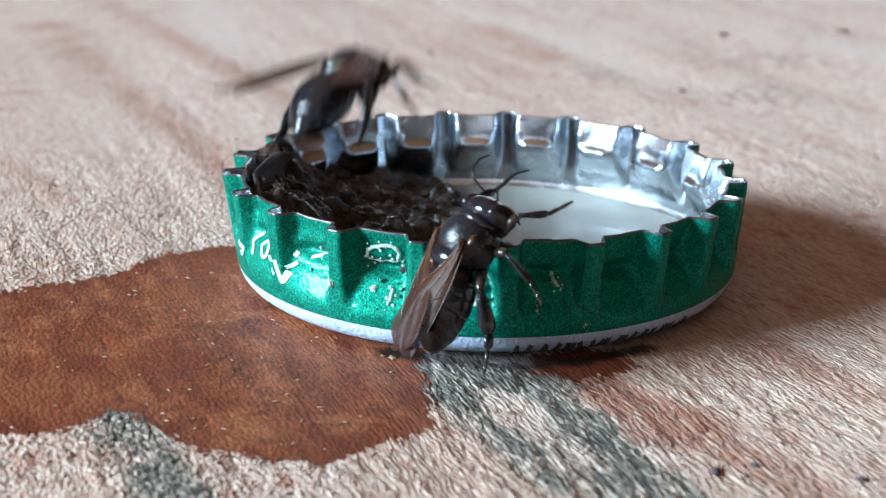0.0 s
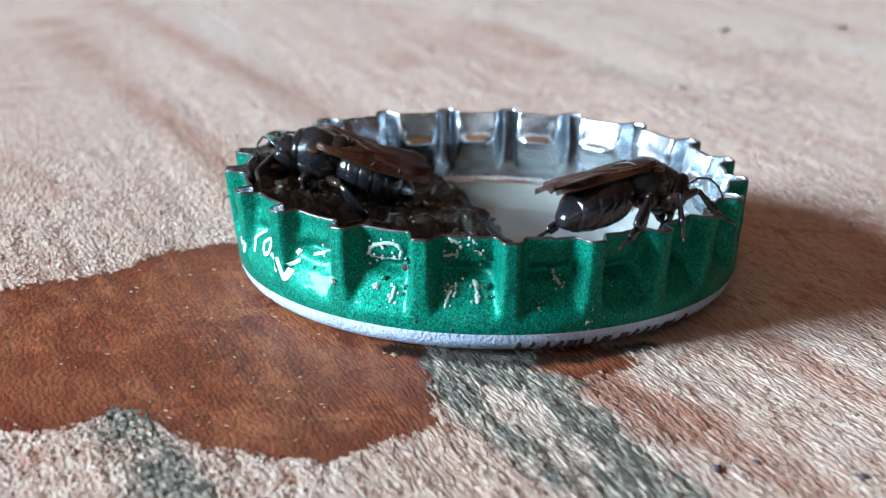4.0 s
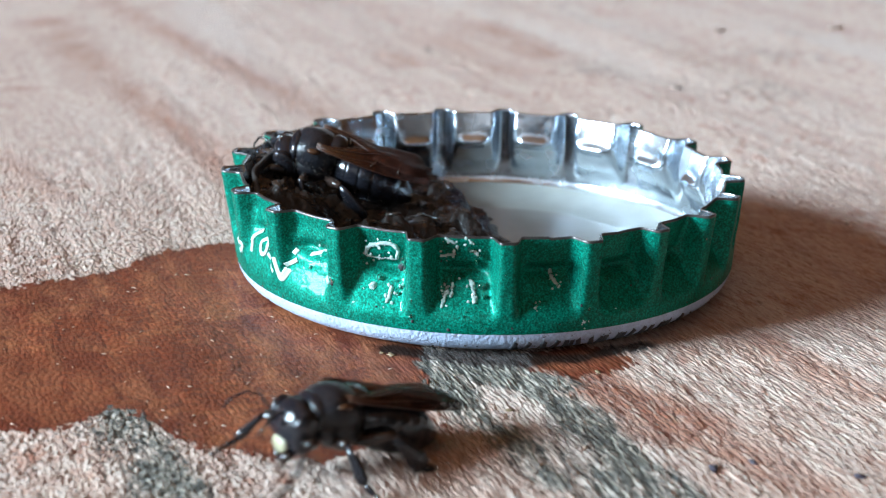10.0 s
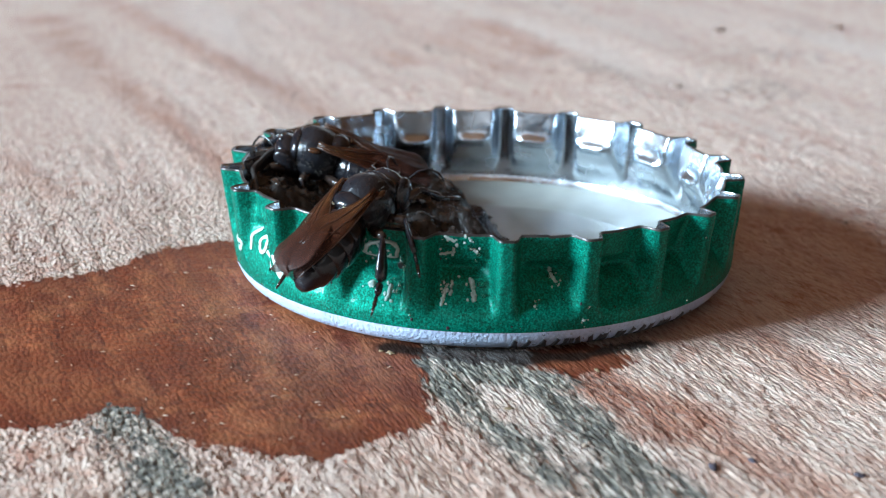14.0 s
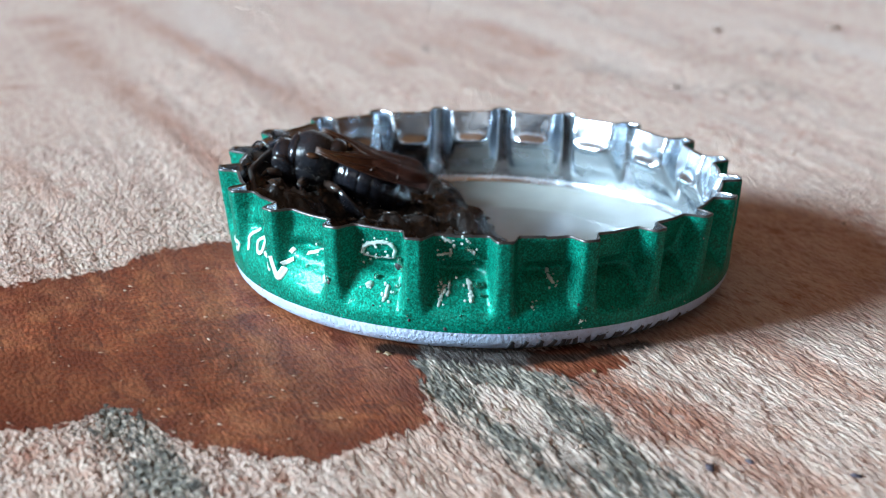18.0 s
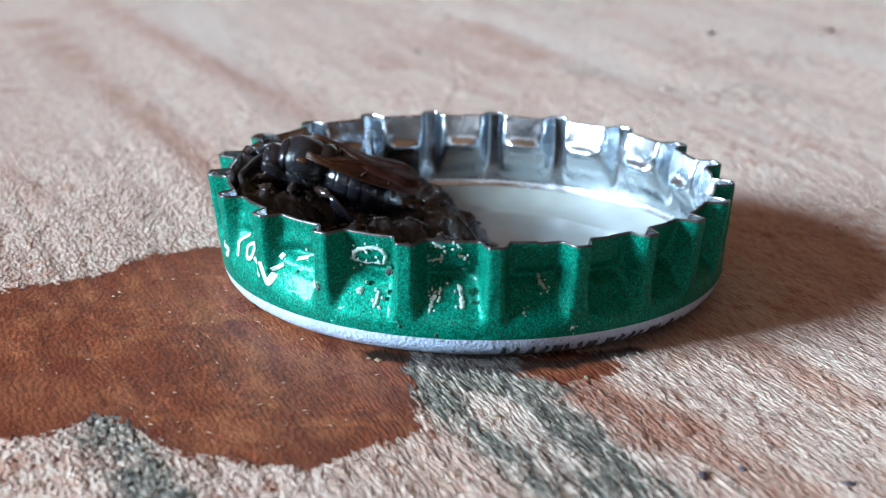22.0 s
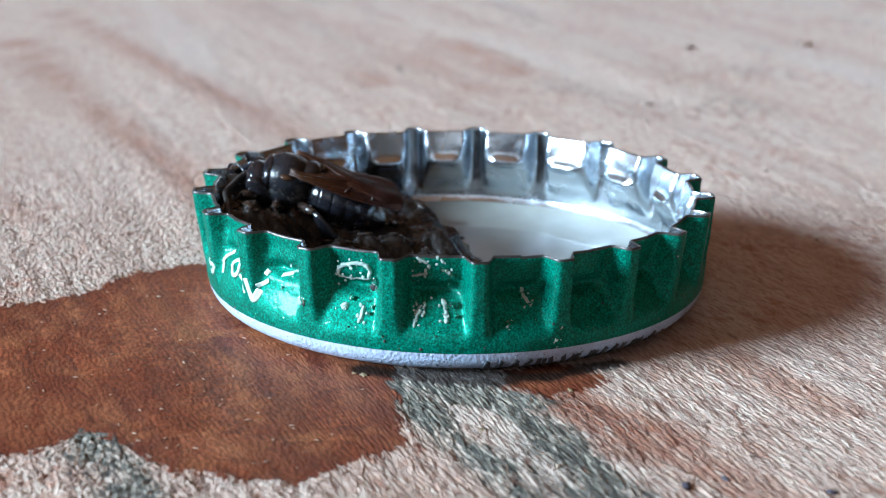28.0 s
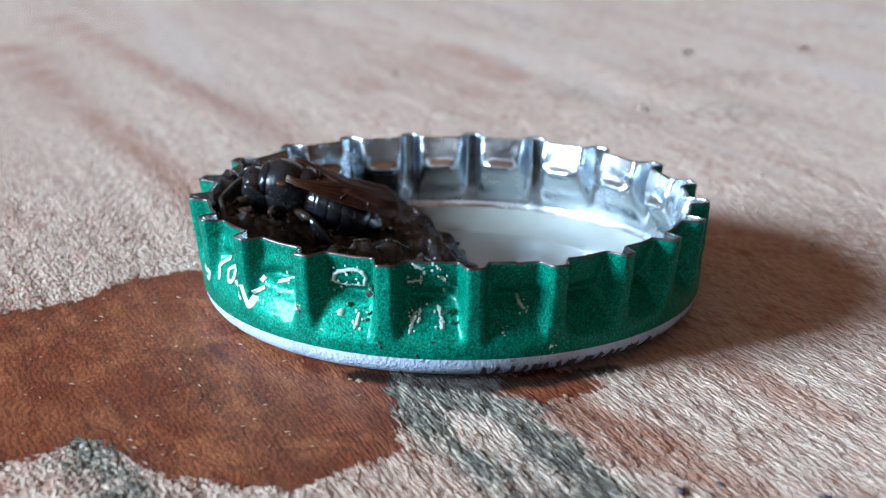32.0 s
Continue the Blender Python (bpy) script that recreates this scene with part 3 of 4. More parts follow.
def tooth_shift(a):
    return -0.028 - 0.04 * np.cos(a) - 0.01 * np.sin(a) - 0.035 * np.cos(2 * a) - 0.01 * np.sin(2 * a) - 0.02 * np.cos(3 * a)


def skirt_radius(a, z, fold=0.48):
    """Outer radius of the crimped skirt at the angle a and height z, in millimetres; fold: depth of the crease across each panel."""
    a, z = np.asarray(a, float), np.asarray(z, float)
    u = (a - tooth_shift(a) - PHASE) / (2 * math.pi) * TEETH
    k = np.floor(u + 0.5)
    w = np.abs(u - k)
    wob = vnoise(k * 1.7 + 300.3, 0.5, 5)
    ridge = 1 - smooth(0.08, 0.17 + 0.05 * wob, w)
    rise = np.clip((z - 1.3) / 4.7, 0, 1)
    r = 13.97 + 0.40 * rise
    r = r + rise * (-0.18 * np.cos(a) - 0.08 * np.sin(a) + 0.17 * np.cos(2 * a) - 0.18 * np.sin(2 * a) - 0.06 * np.cos(3 * a) - 0.05 * np.cos(4 * a))
    depth = (1.1 + 0.30 * vnoise(np.floor(u) * 1.3 + 40.5, 2.5, 6)) * (0.25 * smooth(1.75, 3.3, z) + 0.75 * smooth(1.6, 4.6, z)) * (1 - 0.20 * smooth(4.9, 6.0, z))
    away = np.abs((a - radians(-150) + math.pi) % (2 * math.pi) - math.pi)
    depth = depth * (1 - 0.55 * np.exp(-(away / radians(26)) ** 2) * (1 - smooth(3.8, 6.0, z)))
    panel = smooth(0.16, 0.36, w)
    crease = np.exp(-((z - 4.10 - 0.35 * (vnoise(np.floor(u) * 2.1 + 9.5, 7.5, 7) - 0.5)) / 0.33) ** 2)
    r = r - depth * (1 - ridge) - fold * panel * crease + 0.07 * panel * np.exp(-((z - 5.05) / 0.45) ** 2)
    return r + 0.05 * (vnoise(a * 9 + 50, z * 1.1, 8) - 0.5) * smooth(1.2, 2.4, z)


def rim_height(a):
    u = (np.asarray(a, float) - tooth_shift(np.asarray(a, float)) - PHASE) / (2 * math.pi) * TEETH
    return 6.0 + 0.12 * (vnoise(np.floor(u + 0.5) * 1.9 + 77.5, 4.5, 9) - 0.5) - 0.10 * np.abs(u - np.floor(u + 0.5))


def build_cap():
    cap = tagged(new("bottle_cap"), "upturned green crown bottle cap with white band, silvery inside", "bottle cap")
    cap.location = (0, 0, CAP_LIFT * MM)
    n = TEETH * 28
    a = np.arange(n) * 2 * math.pi / n
    rings, slot = [], []

    def ring(r, z, s):
        r, z = np.broadcast_to(r, n), np.broadcast_to(z, n)
        rings.append(np.c_[r * np.cos(a), r * np.sin(a), z])
        slot.append(s)

    for r, z in ((0.02, 0.0), (6, 0.0), (11.6, 0.0), (12.3, 0.02), (12.85, 0.10), (13.25, 0.25), (13.55, 0.46), (13.78, 0.74), (13.90, 1.02), (13.96, 1.26)):
        ring(r, z, 1)
    heights = np.linspace(1.30, 5.9, 34)
    top = rim_height(a)
    for h in heights:
        ring(skirt_radius(a, h), h * top / 6.0, 0)
    t = 0.17
    ring(skirt_radius(a, 5.98) - 0.02, top - 0.01, 3)
    ring(skirt_radius(a, 6.0) - t / 2, top + 0.025, 3)
    ring(skirt_radius(a, 5.98) - t + 0.02, top - 0.01, 3)
    for h in heights[::-1]:
        if h > 1.35:
            ring(skirt_radius(a, h, 0.37) - t, h * top / 6.0, 2)
    for r, z in ((13.66, 1.25), (13.5, 0.9), (13.15, 0.60), (12.7, 0.44), (12.2, 0.36), (0.02, 0.36)):
        ring(r, z, 2)
    verts = np.concatenate(rings) * MM
    faces = grid_faces(len(rings), n, True)
    slots = [slot[min(i + 1, len(slot) - 1)] for i in range(len(rings) - 1) for _ in range(n)]
    piece("shell", verts, faces, [GREEN, WHITE_INK, TIN, EDGE], cap, "crimped tin shell, green flake paint over a white band", slots)
    lr = [(0.02, 0.50), (4, 0.50), (9.0, 0.50), (10.1, 0.51), (10.8, 0.54), (11.4, 0.59), (12.0, 0.66), (12.5, 0.75), (12.9, 0.87), (13.2, 1.04), (13.36, 1.22), (13.40, 1.20)]
    m = 120
    b = np.arange(m) * 2 * math.pi / m
    rows = [np.c_[r * np.cos(b), r * np.sin(b), np.full(m, z)] for r, z in lr]
    piece("liner", np.concatenate(rows) * MM, grid_faces(len(rows), m, True), LINER, cap, "off-white moulded plastic liner")
    return cap


def on_skirt(a, z, out=0.0):
    r = float(skirt_radius(a, z)) + out
    return np.array([r * math.cos(a), r * math.sin(a), z])


def on_corner(a, s, out=0.0):
    """A place on the rounded white band; s runs from 0 below to 1 at its upper edge."""
    r, z = np.interp(s, [0, 0.3, 0.5, 0.75, 1], [12.85, 13.25, 13.55, 13.78, 13.95]), np.interp(s, [0, 0.3, 0.5, 0.75, 1], [0.10, 0.25, 0.46, 0.74, 1.2])
    return np.array([(r + out) * math.cos(a), (r + out) * math.sin(a), z - out * 0.5])


def stroke(name, path, width, mat, parent, place, label=""):
    """A printed stroke laid on the cap, along (angle in degrees, height) pairs."""
    verts, dense = [], []
    for _ in range(2 if len(path) > 2 else 0):
        path = [path[0]] + [(p[0] * k + q[0] * (1 - k), p[1] * k + q[1] * (1 - k)) for p, q in zip(path[:-1], path[1:]) for k in (0.75, 0.25)] + [path[-1]]
    for (a0, z0), (a1, z1) in zip(path[:-1], path[1:]):
        for i in range(8):
            dense.append((a0 + (a1 - a0) * i / 8, z0 + (z1 - z0) * i / 8))
    dense.append(path[-1])
    for i, (ad, z) in enumerate(dense):
        p, q = dense[max(i - 1, 0)], dense[min(i + 1, len(dense) - 1)]
        da, dz = (q[0] - p[0]) * 0.24, q[1] - p[1]
        k = math.hypot(da, dz) + 1e-9
        na, nz = -dz / k * width / 2 / 0.24, da / k * width / 2
        for s in (-1, -0.5, 0, 0.5, 1):
            verts.append(place(radians(ad + s * na), z + s * nz, 0.05) * MM)
        for s in (1, -1):
            verts.append(place(radians(ad + s * na), z + s * nz, -0.03) * MM)
    faces = grid_faces(len(dense), 7, True)
    return piece(name, verts, faces, mat, parent, label)


def lettering(cap):
    for width, path in LOGO:
        stroke("logo_stroke", path, width, LOGO_INK, cap, on_skirt, "white printed script stroke")
    rnd = random.Random(5)
    for i in range(15):
        a = -84 + i * 2.95 + rnd.uniform(-0.2, 0.2)
        lean = rnd.choice((-0.9, 0.0, 0.9))
        stroke("print_bar", [(a, 0.26), (a + lean, 0.80)], 0.23, DARK_INK, cap, on_corner, "dark printed bar")
        if i % 2 == 0:
            stroke("print_bar", [(a + 1.2, 0.28), (a + 1.2 - lean * 0.6, 0.78)], 0.20, DARK_INK, cap, on_corner, "dark printed bar")


LOGO = [
    (0.2, [(-164.7, 2.65), (-155.5, 2.55)]),
    (0.2, [(-162.6, 2.69), (-153.5, 3.21), (-155.4, 2.59)]),
    (0.24, [(-151.6, 3.45), (-151.6, 2.83)]),
    (0.2, [(-152.1, 3.36), (-150.7, 3.81), (-149.5, 4.06)]),
    (0.2, [(-146.9, 3.09), (-147.3, 3.62), (-146.2, 3.86), (-144.5, 3.91), (-144.4, 3.35), (-145.6, 3.03), (-146.9, 3.09)]),
    (0.16, [(-143.9, 3.23), (-141, 2.91), (-139.6, 2.58)]),
    (0.34, [(-138.8, 3.45), (-138.1, 2.87), (-136.8, 2.27), (-135.6, 2.94)]),
    (0.22, [(-136.3, 3.12), (-133.9, 3.49)]),
    (0.24, [(-135.1, 3.73), (-134.5, 3.97)]),
    (0.16, [(-131.2, 3.85), (-128.7, 4.02)]),
]


# Width and path of each white highlight laid on the skirt.
HIGHLIGHTS = [
    (0.16, [(-116.7, 4.46), (-115.8, 4.93), (-113.8, 5.13), (-110.9, 5.28), (-109.0, 5.11), (-108.6, 4.75), (-109.5, 4.34), (-111.8, 4.44), (-114.3, 4.29), (-116.4, 4.44)]),
    (0.12, [(-130.9, 3.89), (-127.1, 4.15)]),
    (0.34, [(-114.2, 3.13), (-113.6, 2.88)]),
    (0.16, [(-109.5, 3.18), (-109.8, 2.41)]),
    (0.34, [(-123.4, 3.21), (-122.7, 2.92)]),
    (0.12, [(-98.0, 5.85), (-95.9, 5.57)]),
    (0.1, [(-99.3, 4.84), (-95.9, 5.03)]),
    (0.22, [(-92.3, 3.67), (-91.5, 2.69)]),
    (0.12, [(-97.5, 3.43), (-98.3, 2.45)]),
    (0.12, [(-96.4, 3.56), (-96.6, 2.92)]),
    (0.14, [(-92.7, 5.75), (-92.4, 5.64)]),
    (0.14, [(-91.7, 5.25), (-91.7, 5.08)]),
    (0.16, [(-75.2, 4.1), (-74.8, 3.69), (-73.7, 3.26)]),
    (0.2, [(-79.3, 2.55), (-79.2, 2.41)]),
    (0.14, [(-69.6, 1.7), (-68.8, 1.74)]),
]


def highlight_beads(cap):
    """Highlights of the paint built as whitish shapes: a flat uneven bead along each path, with a few drops beside it.
    """
    rnd = random.Random(31)
    for width, path in HIGHLIGHTS:
        for _ in range(2 if len(path) > 2 else 0):
            path = [path[0]] + [(p[0] * k + q[0] * (1 - k), p[1] * k + q[1] * (1 - k)) for p, q in zip(path[:-1], path[1:]) for k in (0.75, 0.25)] + [path[-1]]
        pts = []
        for (a0, z0), (a1, z1) in zip(path[:-1], path[1:]):
            n = max(1, int(math.hypot((a1 - a0) * 0.24, z1 - z0) / 0.06))
            pts += [on_skirt(radians(a0 + (a1 - a0) * i / n + rnd.gauss(0, 0.08)), z0 + (z1 - z0) * i / n + rnd.gauss(0, 0.015), -0.42 * width) for i in range(n)]
        pts.append(on_skirt(radians(path[-1][0]), path[-1][1], -0.42 * width))
        swell = [0.35 + 0.65 * float(vnoise(i * 0.45 + width * 90, 3.5, 4)) for i in range(len(pts))]
        swell[0] = swell[-1] = 0.15
        shapes = [tube(pts, [width * (0.42 + 0.38 * k) for k in swell], 8)] if len(pts) > 2 else []
        for _ in range(3 + int(len(pts) * 0.35)):
            c = rnd.choice(pts)
            a, r = math.atan2(c[1], c[0]) + radians(rnd.gauss(0, 0.9)), rnd.uniform(0.03, 0.09)
            c = on_skirt(a, c[2] + rnd.gauss(0, 0.16), 0.0)
            v, f = ellipsoid((0, 0, 0), (r * 0.4, r, r * rnd.uniform(0.8, 1.5)), 7, 9, 0.4, rnd.randint(0, 9))
            turn = Matrix.Rotation(a, 3, "Z")
            shapes.append(([Vector(c * MM) + turn @ Vector(p) for p in v], f))
        v, f = joined(*shapes)
        piece("highlight_bead", v, f, HIGHLIGHT, cap, "glossy whitish bead put in as a highlight")


def rust_spots(cap):
    rnd = random.Random(11)
    for ad, z, r in ((-108.2, 4.0, 0.17), (-104, 1.75, 0.08), (-96.7, 1.45, 0.09), (-122, 3.0, 0.12), (-84, 1.6, 0.05), (-70, 2.6, 0.07), (-112, 2.2, 0.05), (-57, 3.0, 0.08), (-99, 4.6, 0.05), (-77, 4.9, 0.07)):
        c = on_skirt(radians(ad), z, 0.0)
        v, f = ellipsoid((0, 0, 0), (0.05, r, r * rnd.uniform(0.8, 1.3)), 6, 9, 0.6, rnd.randint(0, 9))
        turn = Matrix.Rotation(radians(ad), 3, "Z")
        piece("rust_spot", [Vector(c * MM) + turn @ Vector(p) for p in v], f, RUST, cap, "small dark rust spot")


def sparkle_beads(cap):
    """Fine clear beads, added so that the paint and the white band glitter."""
    rnd = random.Random(23)
    beads = []
    for i in range(420):
        ad = rnd.uniform(-165, -25)
        low = rnd.random() < 0.45
        if low:
            c = on_corner(radians(ad), rnd.uniform(0.1, 1.0), 0.0)
        else:
            z = 1.4 + 3.6 * rnd.random() ** 1.5
            c = on_skirt(radians(ad), z, 0.0)
        r = 0.018 + 0.045 * rnd.random() ** 3
        beads.append(ellipsoid(c, (r, r, r * 1.2), 5, 7))
    v, f = joined(*beads)
    tagged(piece("sparkle_bead", v, f, LIQUID, cap, "fine clear beads added to make the paint sparkle"), kind="stuff")


cap = build_cap()
lettering(cap)
rust_spots(cap)
sparkle_beads(cap)
highlight_beads(cap)


# ---------------------------------------------------------------- residue and liquid in the cap
def residue_height(x, y):
    edge = 1.7 - 0.016 * np.clip(y, -20, 20) ** 2 - 0.10 * y
    d = edge - x + 1.2 * (vnoise(x / 1.5 + 20, y / 1.5 + 20, 1) - 0.5)
    h = 0.55 + 1.3 * smooth(0, 2.2, d) + 0.9 * smooth(3, 9, d) + 2.2 * smooth(9.5, 13.5, d)
    h = h + smooth(0.2, 2.5, d) * (1.5 * (vnoise(x / 1.6, y / 1.1, 2) - 0.5) + 0.8 * np.abs(vnoise(x / 0.8, y / 0.6, 3) - 0.5) + 0.30 * (vnoise(x / 0.30, y / 0.26, 4) - 0.5) + 0.35 * np.abs(vnoise(x / 0.55, y / 0.42, 5) - 0.5))
    return h, d


def build_residue():
    xs, ys = np.arange(-13.2, 3.0, 0.13), np.arange(-13.2, 13.2, 0.13)
    gx, gy = np.meshgrid(xs, ys)
    x, y = gx.ravel(), gy.ravel()
    h, d = residue_height(x, y)
    a = np.arctan2(y, x)
    limit = skirt_radius(a, np.clip(h, 1.3, 5.8)) - 0.45
    limit = np.where(h < 1.4, 13.0, limit)
    r = np.hypot(x, y)
    k = np.where(r > limit, limit / np.maximum(r, 1e-6), 1.0)
    keep = (d > -0.15) & (r < limit + 0.14)
    verts = np.c_[x * k, y * k, np.where(d < 0.05, 0.5, h)] * MM
    faces = [f for f in grid_faces(len(ys), len(xs)) if all(keep[i] for i in f)]
    used = sorted({i for f in faces for i in f})
    at = {i: j for j, i in enumerate(used)}
    mass = piece("dark_residue", verts[used], [tuple(at[i] for i in f) for f in faces], RESIDUE)
    tagged(mass, "wet black-brown sticky residue heaped inside the cap", "residue")
    rnd = random.Random(3)
    shapes = [mesh_of("crumb", *ellipsoid((0, 0, 0), (0.34, 0.17, 0.12), 7, 10, 0.6, k), [RESIDUE if k % 2 else CRUMB]) for k in range(6)]
    bits = []
    for i in range(560):
        px, py = rnd.uniform(-12, 1.2), rnd.uniform(-11.5, 11.5)
        hh, dd = residue_height(np.array([px]), np.array([py]))
        if dd[0] < 0.4 or math.hypot(px, py) > 12.3:
            continue
        s = rnd.uniform(0.07, 0.16)
        if i < 150:
            ob = new("crumb", rnd.choice(shapes))
            ob.parent = mass
            k = rnd.uniform(0.7, 1.8)
            ob.matrix_basis = pose(px * MM, py * MM, (float(hh[0]) + 0.03) * MM, rnd.uniform(-25, 25), rnd.uniform(-25, 25), rnd.uniform(0, 360)) @ Matrix.Scale(k, 4)
        else:
            bits.append(ellipsoid((px, py, float(hh[0])), (s * rnd.uniform(1, 2.2), s, s * 0.7), 5, 7, 0.7, rnd.randint(0, 9)))
    v, f = joined(*bits)
    tagged(piece("residue_grit", v, f, CRUMB, mass, "fine moist brown grit"), kind="stuff")
    # a dull curled crust that stands against the wall of the cap
    rows, cols = 16, 26
    verts = []
    for side in (0, 1):
        for i in range(rows):
            for j in range(cols):
                s, q = i / (rows - 1), j / (cols - 1)
                a = radians(160 + 42 * q)
                z = 2.6 + 3.0 * s + 0.4 * math.sin(q * 5.0) * s
                rr = 12.9 - 1.9 * (1 - s) ** 1.5 - 0.9 * (1 - q) ** 2.2 - side * 0.22 + 0.35 * float(vnoise(s * 5 + 3, q * 7, 9))
                verts.append(np.array([rr * math.cos(a), rr * math.sin(a), z]) * MM)
    f0 = grid_faces(rows, cols)
    f1 = [tuple(reversed([i + rows * cols for i in q])) for q in f0]
    rimv = [i for i in range(cols)] + [r * cols + cols - 1 for r in range(1, rows)] + [(rows - 1) * cols + c for c in range(cols - 2, -1, -1)] + [r * cols for r in range(rows - 2, 0, -1)]
    side = [(rimv[i], rimv[i - 1], rimv[i - 1] + rows * cols, rimv[i] + rows * cols) for i in range(len(rimv))]
    piece("curled_crust", verts, f0 + f1 + side, CRUST, mass, "dull dark curled crust")
    return mass


def build_puddle():
    n, rows = 160, 5
    verts = []
    for i in range(rows):
        for j in range(n):
            a = 2 * math.pi * j / n
            w = 1 + 0.02 * math.sin(3 * a + 1) + 0.016 * math.sin(7 * a) + 0.013 * math.sin(13 * a) + 0.009 * math.sin(23 * a + 2)
            s = (0.02, 0.7, 0.94, 1.0, 1.01)[i]
            z = (0.57, 0.57, 0.56, 0.53, 0.505)[i]
            verts.append((MM * (0.2 + 10.2 * w * s * math.cos(a)), MM * (0.1 + 10.2 * w * s * math.sin(a)), MM * z))
    return tagged(piece("puddle", verts, grid_faces(rows, n, True), MILKY), "thin milky liquid puddle on the liner", "liquid")


def build_droplets():
    rnd = random.Random(17)
    for ad, z, r in ((-107.6, 4.35, 0.16), (-106.8, 4.0, 0.12), (-112.5, 3.5, 0.13), (-107.5, 3.2, 0.10), (-107.8, 2.9, 0.08), (-92.5, 5.3, 0.13), (-90.8, 5.0, 0.11), (-91.4, 4.6, 0.10), (-98.3, 3.6, 0.12),
                     (-90.2, 3.5, 0.17), (-89.6, 3.0, 0.12), (-76.4, 4.2, 0.10), (-75.2, 3.8, 0.16), (-79.1, 2.6, 0.11), (-104.3, 2.0, 0.07), (-121.8, 3.2, 0.10), (-130, 3.3, 0.08), (-68.5, 2.4, 0.08)):
        c = on_skirt(radians(ad), z, 0.0)
        r *= 1.2
        v, f = ellipsoid((0, 0, 0), (r * 0.6, r, r * rnd.uniform(0.9, 1.5)), 8, 12, 0.2, rnd.randint(0, 9))
        turn = Matrix.Rotation(radians(ad), 3, "Z")
        drop = piece("droplet", [turn @ Vector(p) for p in v], f, LIQUID)
        drop.location = Vector(c * MM) + Vector((0, 0, CAP_LIFT * MM))
        tagged(drop, "tiny clear sticky droplet on the green paint", "droplet", "droplets on the cap")


build_residue()
build_puddle()
build_droplets()

# ---------------------------------------------------------------- bees
BEE = np.array([1.18, 1.15, 1.15])


def wing_mesh(length, width, side, seed):
    """A wing from its root at the origin back along -x, thin, slightly cambered and rippled."""
    n, m = 26, 18
    verts = []
    for face in (0, 1):
        for i in range(n):
            s = i / (n - 1)
            lead = 0.16 * math.sin(math.pi * s) * width
            chord = width * (0.14 + 0.86 * float(smooth(0.0, 0.62, s))) * (1 if s < 0.8 else math.sqrt(max(0.03, 1 - ((s - 0.8) / 0.2) ** 2)))
            for j in range(m):
                q = j / (m - 1)
                y = lead - chord * q
                z = 0.10 * math.sin(math.pi * q) * width - 0.16 * s * s + 0.03 * math.sin(q * 9 + s * 4 + seed) + 0.013 * float(smooth(0.35, 0.6, s)) * math.sin(q * 26 - s * 5)
                verts.append(np.array([-length * s, -side * y, z - face * 0.022]) * MM)
    f0 = grid_faces(n, m)
    f1 = [tuple(reversed([k + n * m for k in q])) for q in f0]
    rim = [j for j in range(m)] + [i * m + m - 1 for i in range(1, n)] + [(n - 1) * m + j for j in range(m - 2, -1, -1)] + [i * m for i in range(n - 2, 0, -1)]
    edge = [(rim[i], rim[i - 1], rim[i - 1] + n * m, rim[i] + n * m) for i in range(len(rim))]

    def at(s, q):
        i, j = round(s * (n - 1)), round(q * (m - 1))
        return verts[i * m + j] / MM + np.array([0, 0, 0.01])

    veins = [tube([at(s, q0 + (q1 - q0) * s) for s in np.linspace(0, e, 8)], [0.036 - 0.003 * i for i in range(8)], 5)
             for q0, q1, e in ((0.0, 0.0, 0.95), (0.15, 0.30, 0.75), (0.4, 0.62, 0.7), (0.8, 0.95, 0.5))]
    veins.append(tube([at(0.5, 0.1), at(0.55, 0.5)], [0.03, 0.025], 5))
    veins.append(tube([at(0.72, 0.1), at(0.74, 0.4)], [0.03, 0.02], 5))
    return verts, f0 + f1 + edge, veins


LEGS = [("front", 0.80, 0.55, (1.75, 1.50, -0.40), (2.45, 1.90, -1.45), (3.35, 2.10, -2.05)),
        ("middle", 0.1, 0.65, (0.25, 2.00, -0.40), (-0.25, 2.80, -1.55), (-0.80, 3.55, -2.05)),
        ("hind", -0.65, 0.6, (-1.45, 1.90, -0.25), (-2.75, 2.25, -1.50), (-4.10, 2.50, -2.05))]


def bent_tail(p):
    """The abdomen droops towards its tip."""
    s = max(0.0, (-1.0 - p[0]) / 3.6)
    return np.array([p[0], p[1], p[2] - 0.90 * s * s])


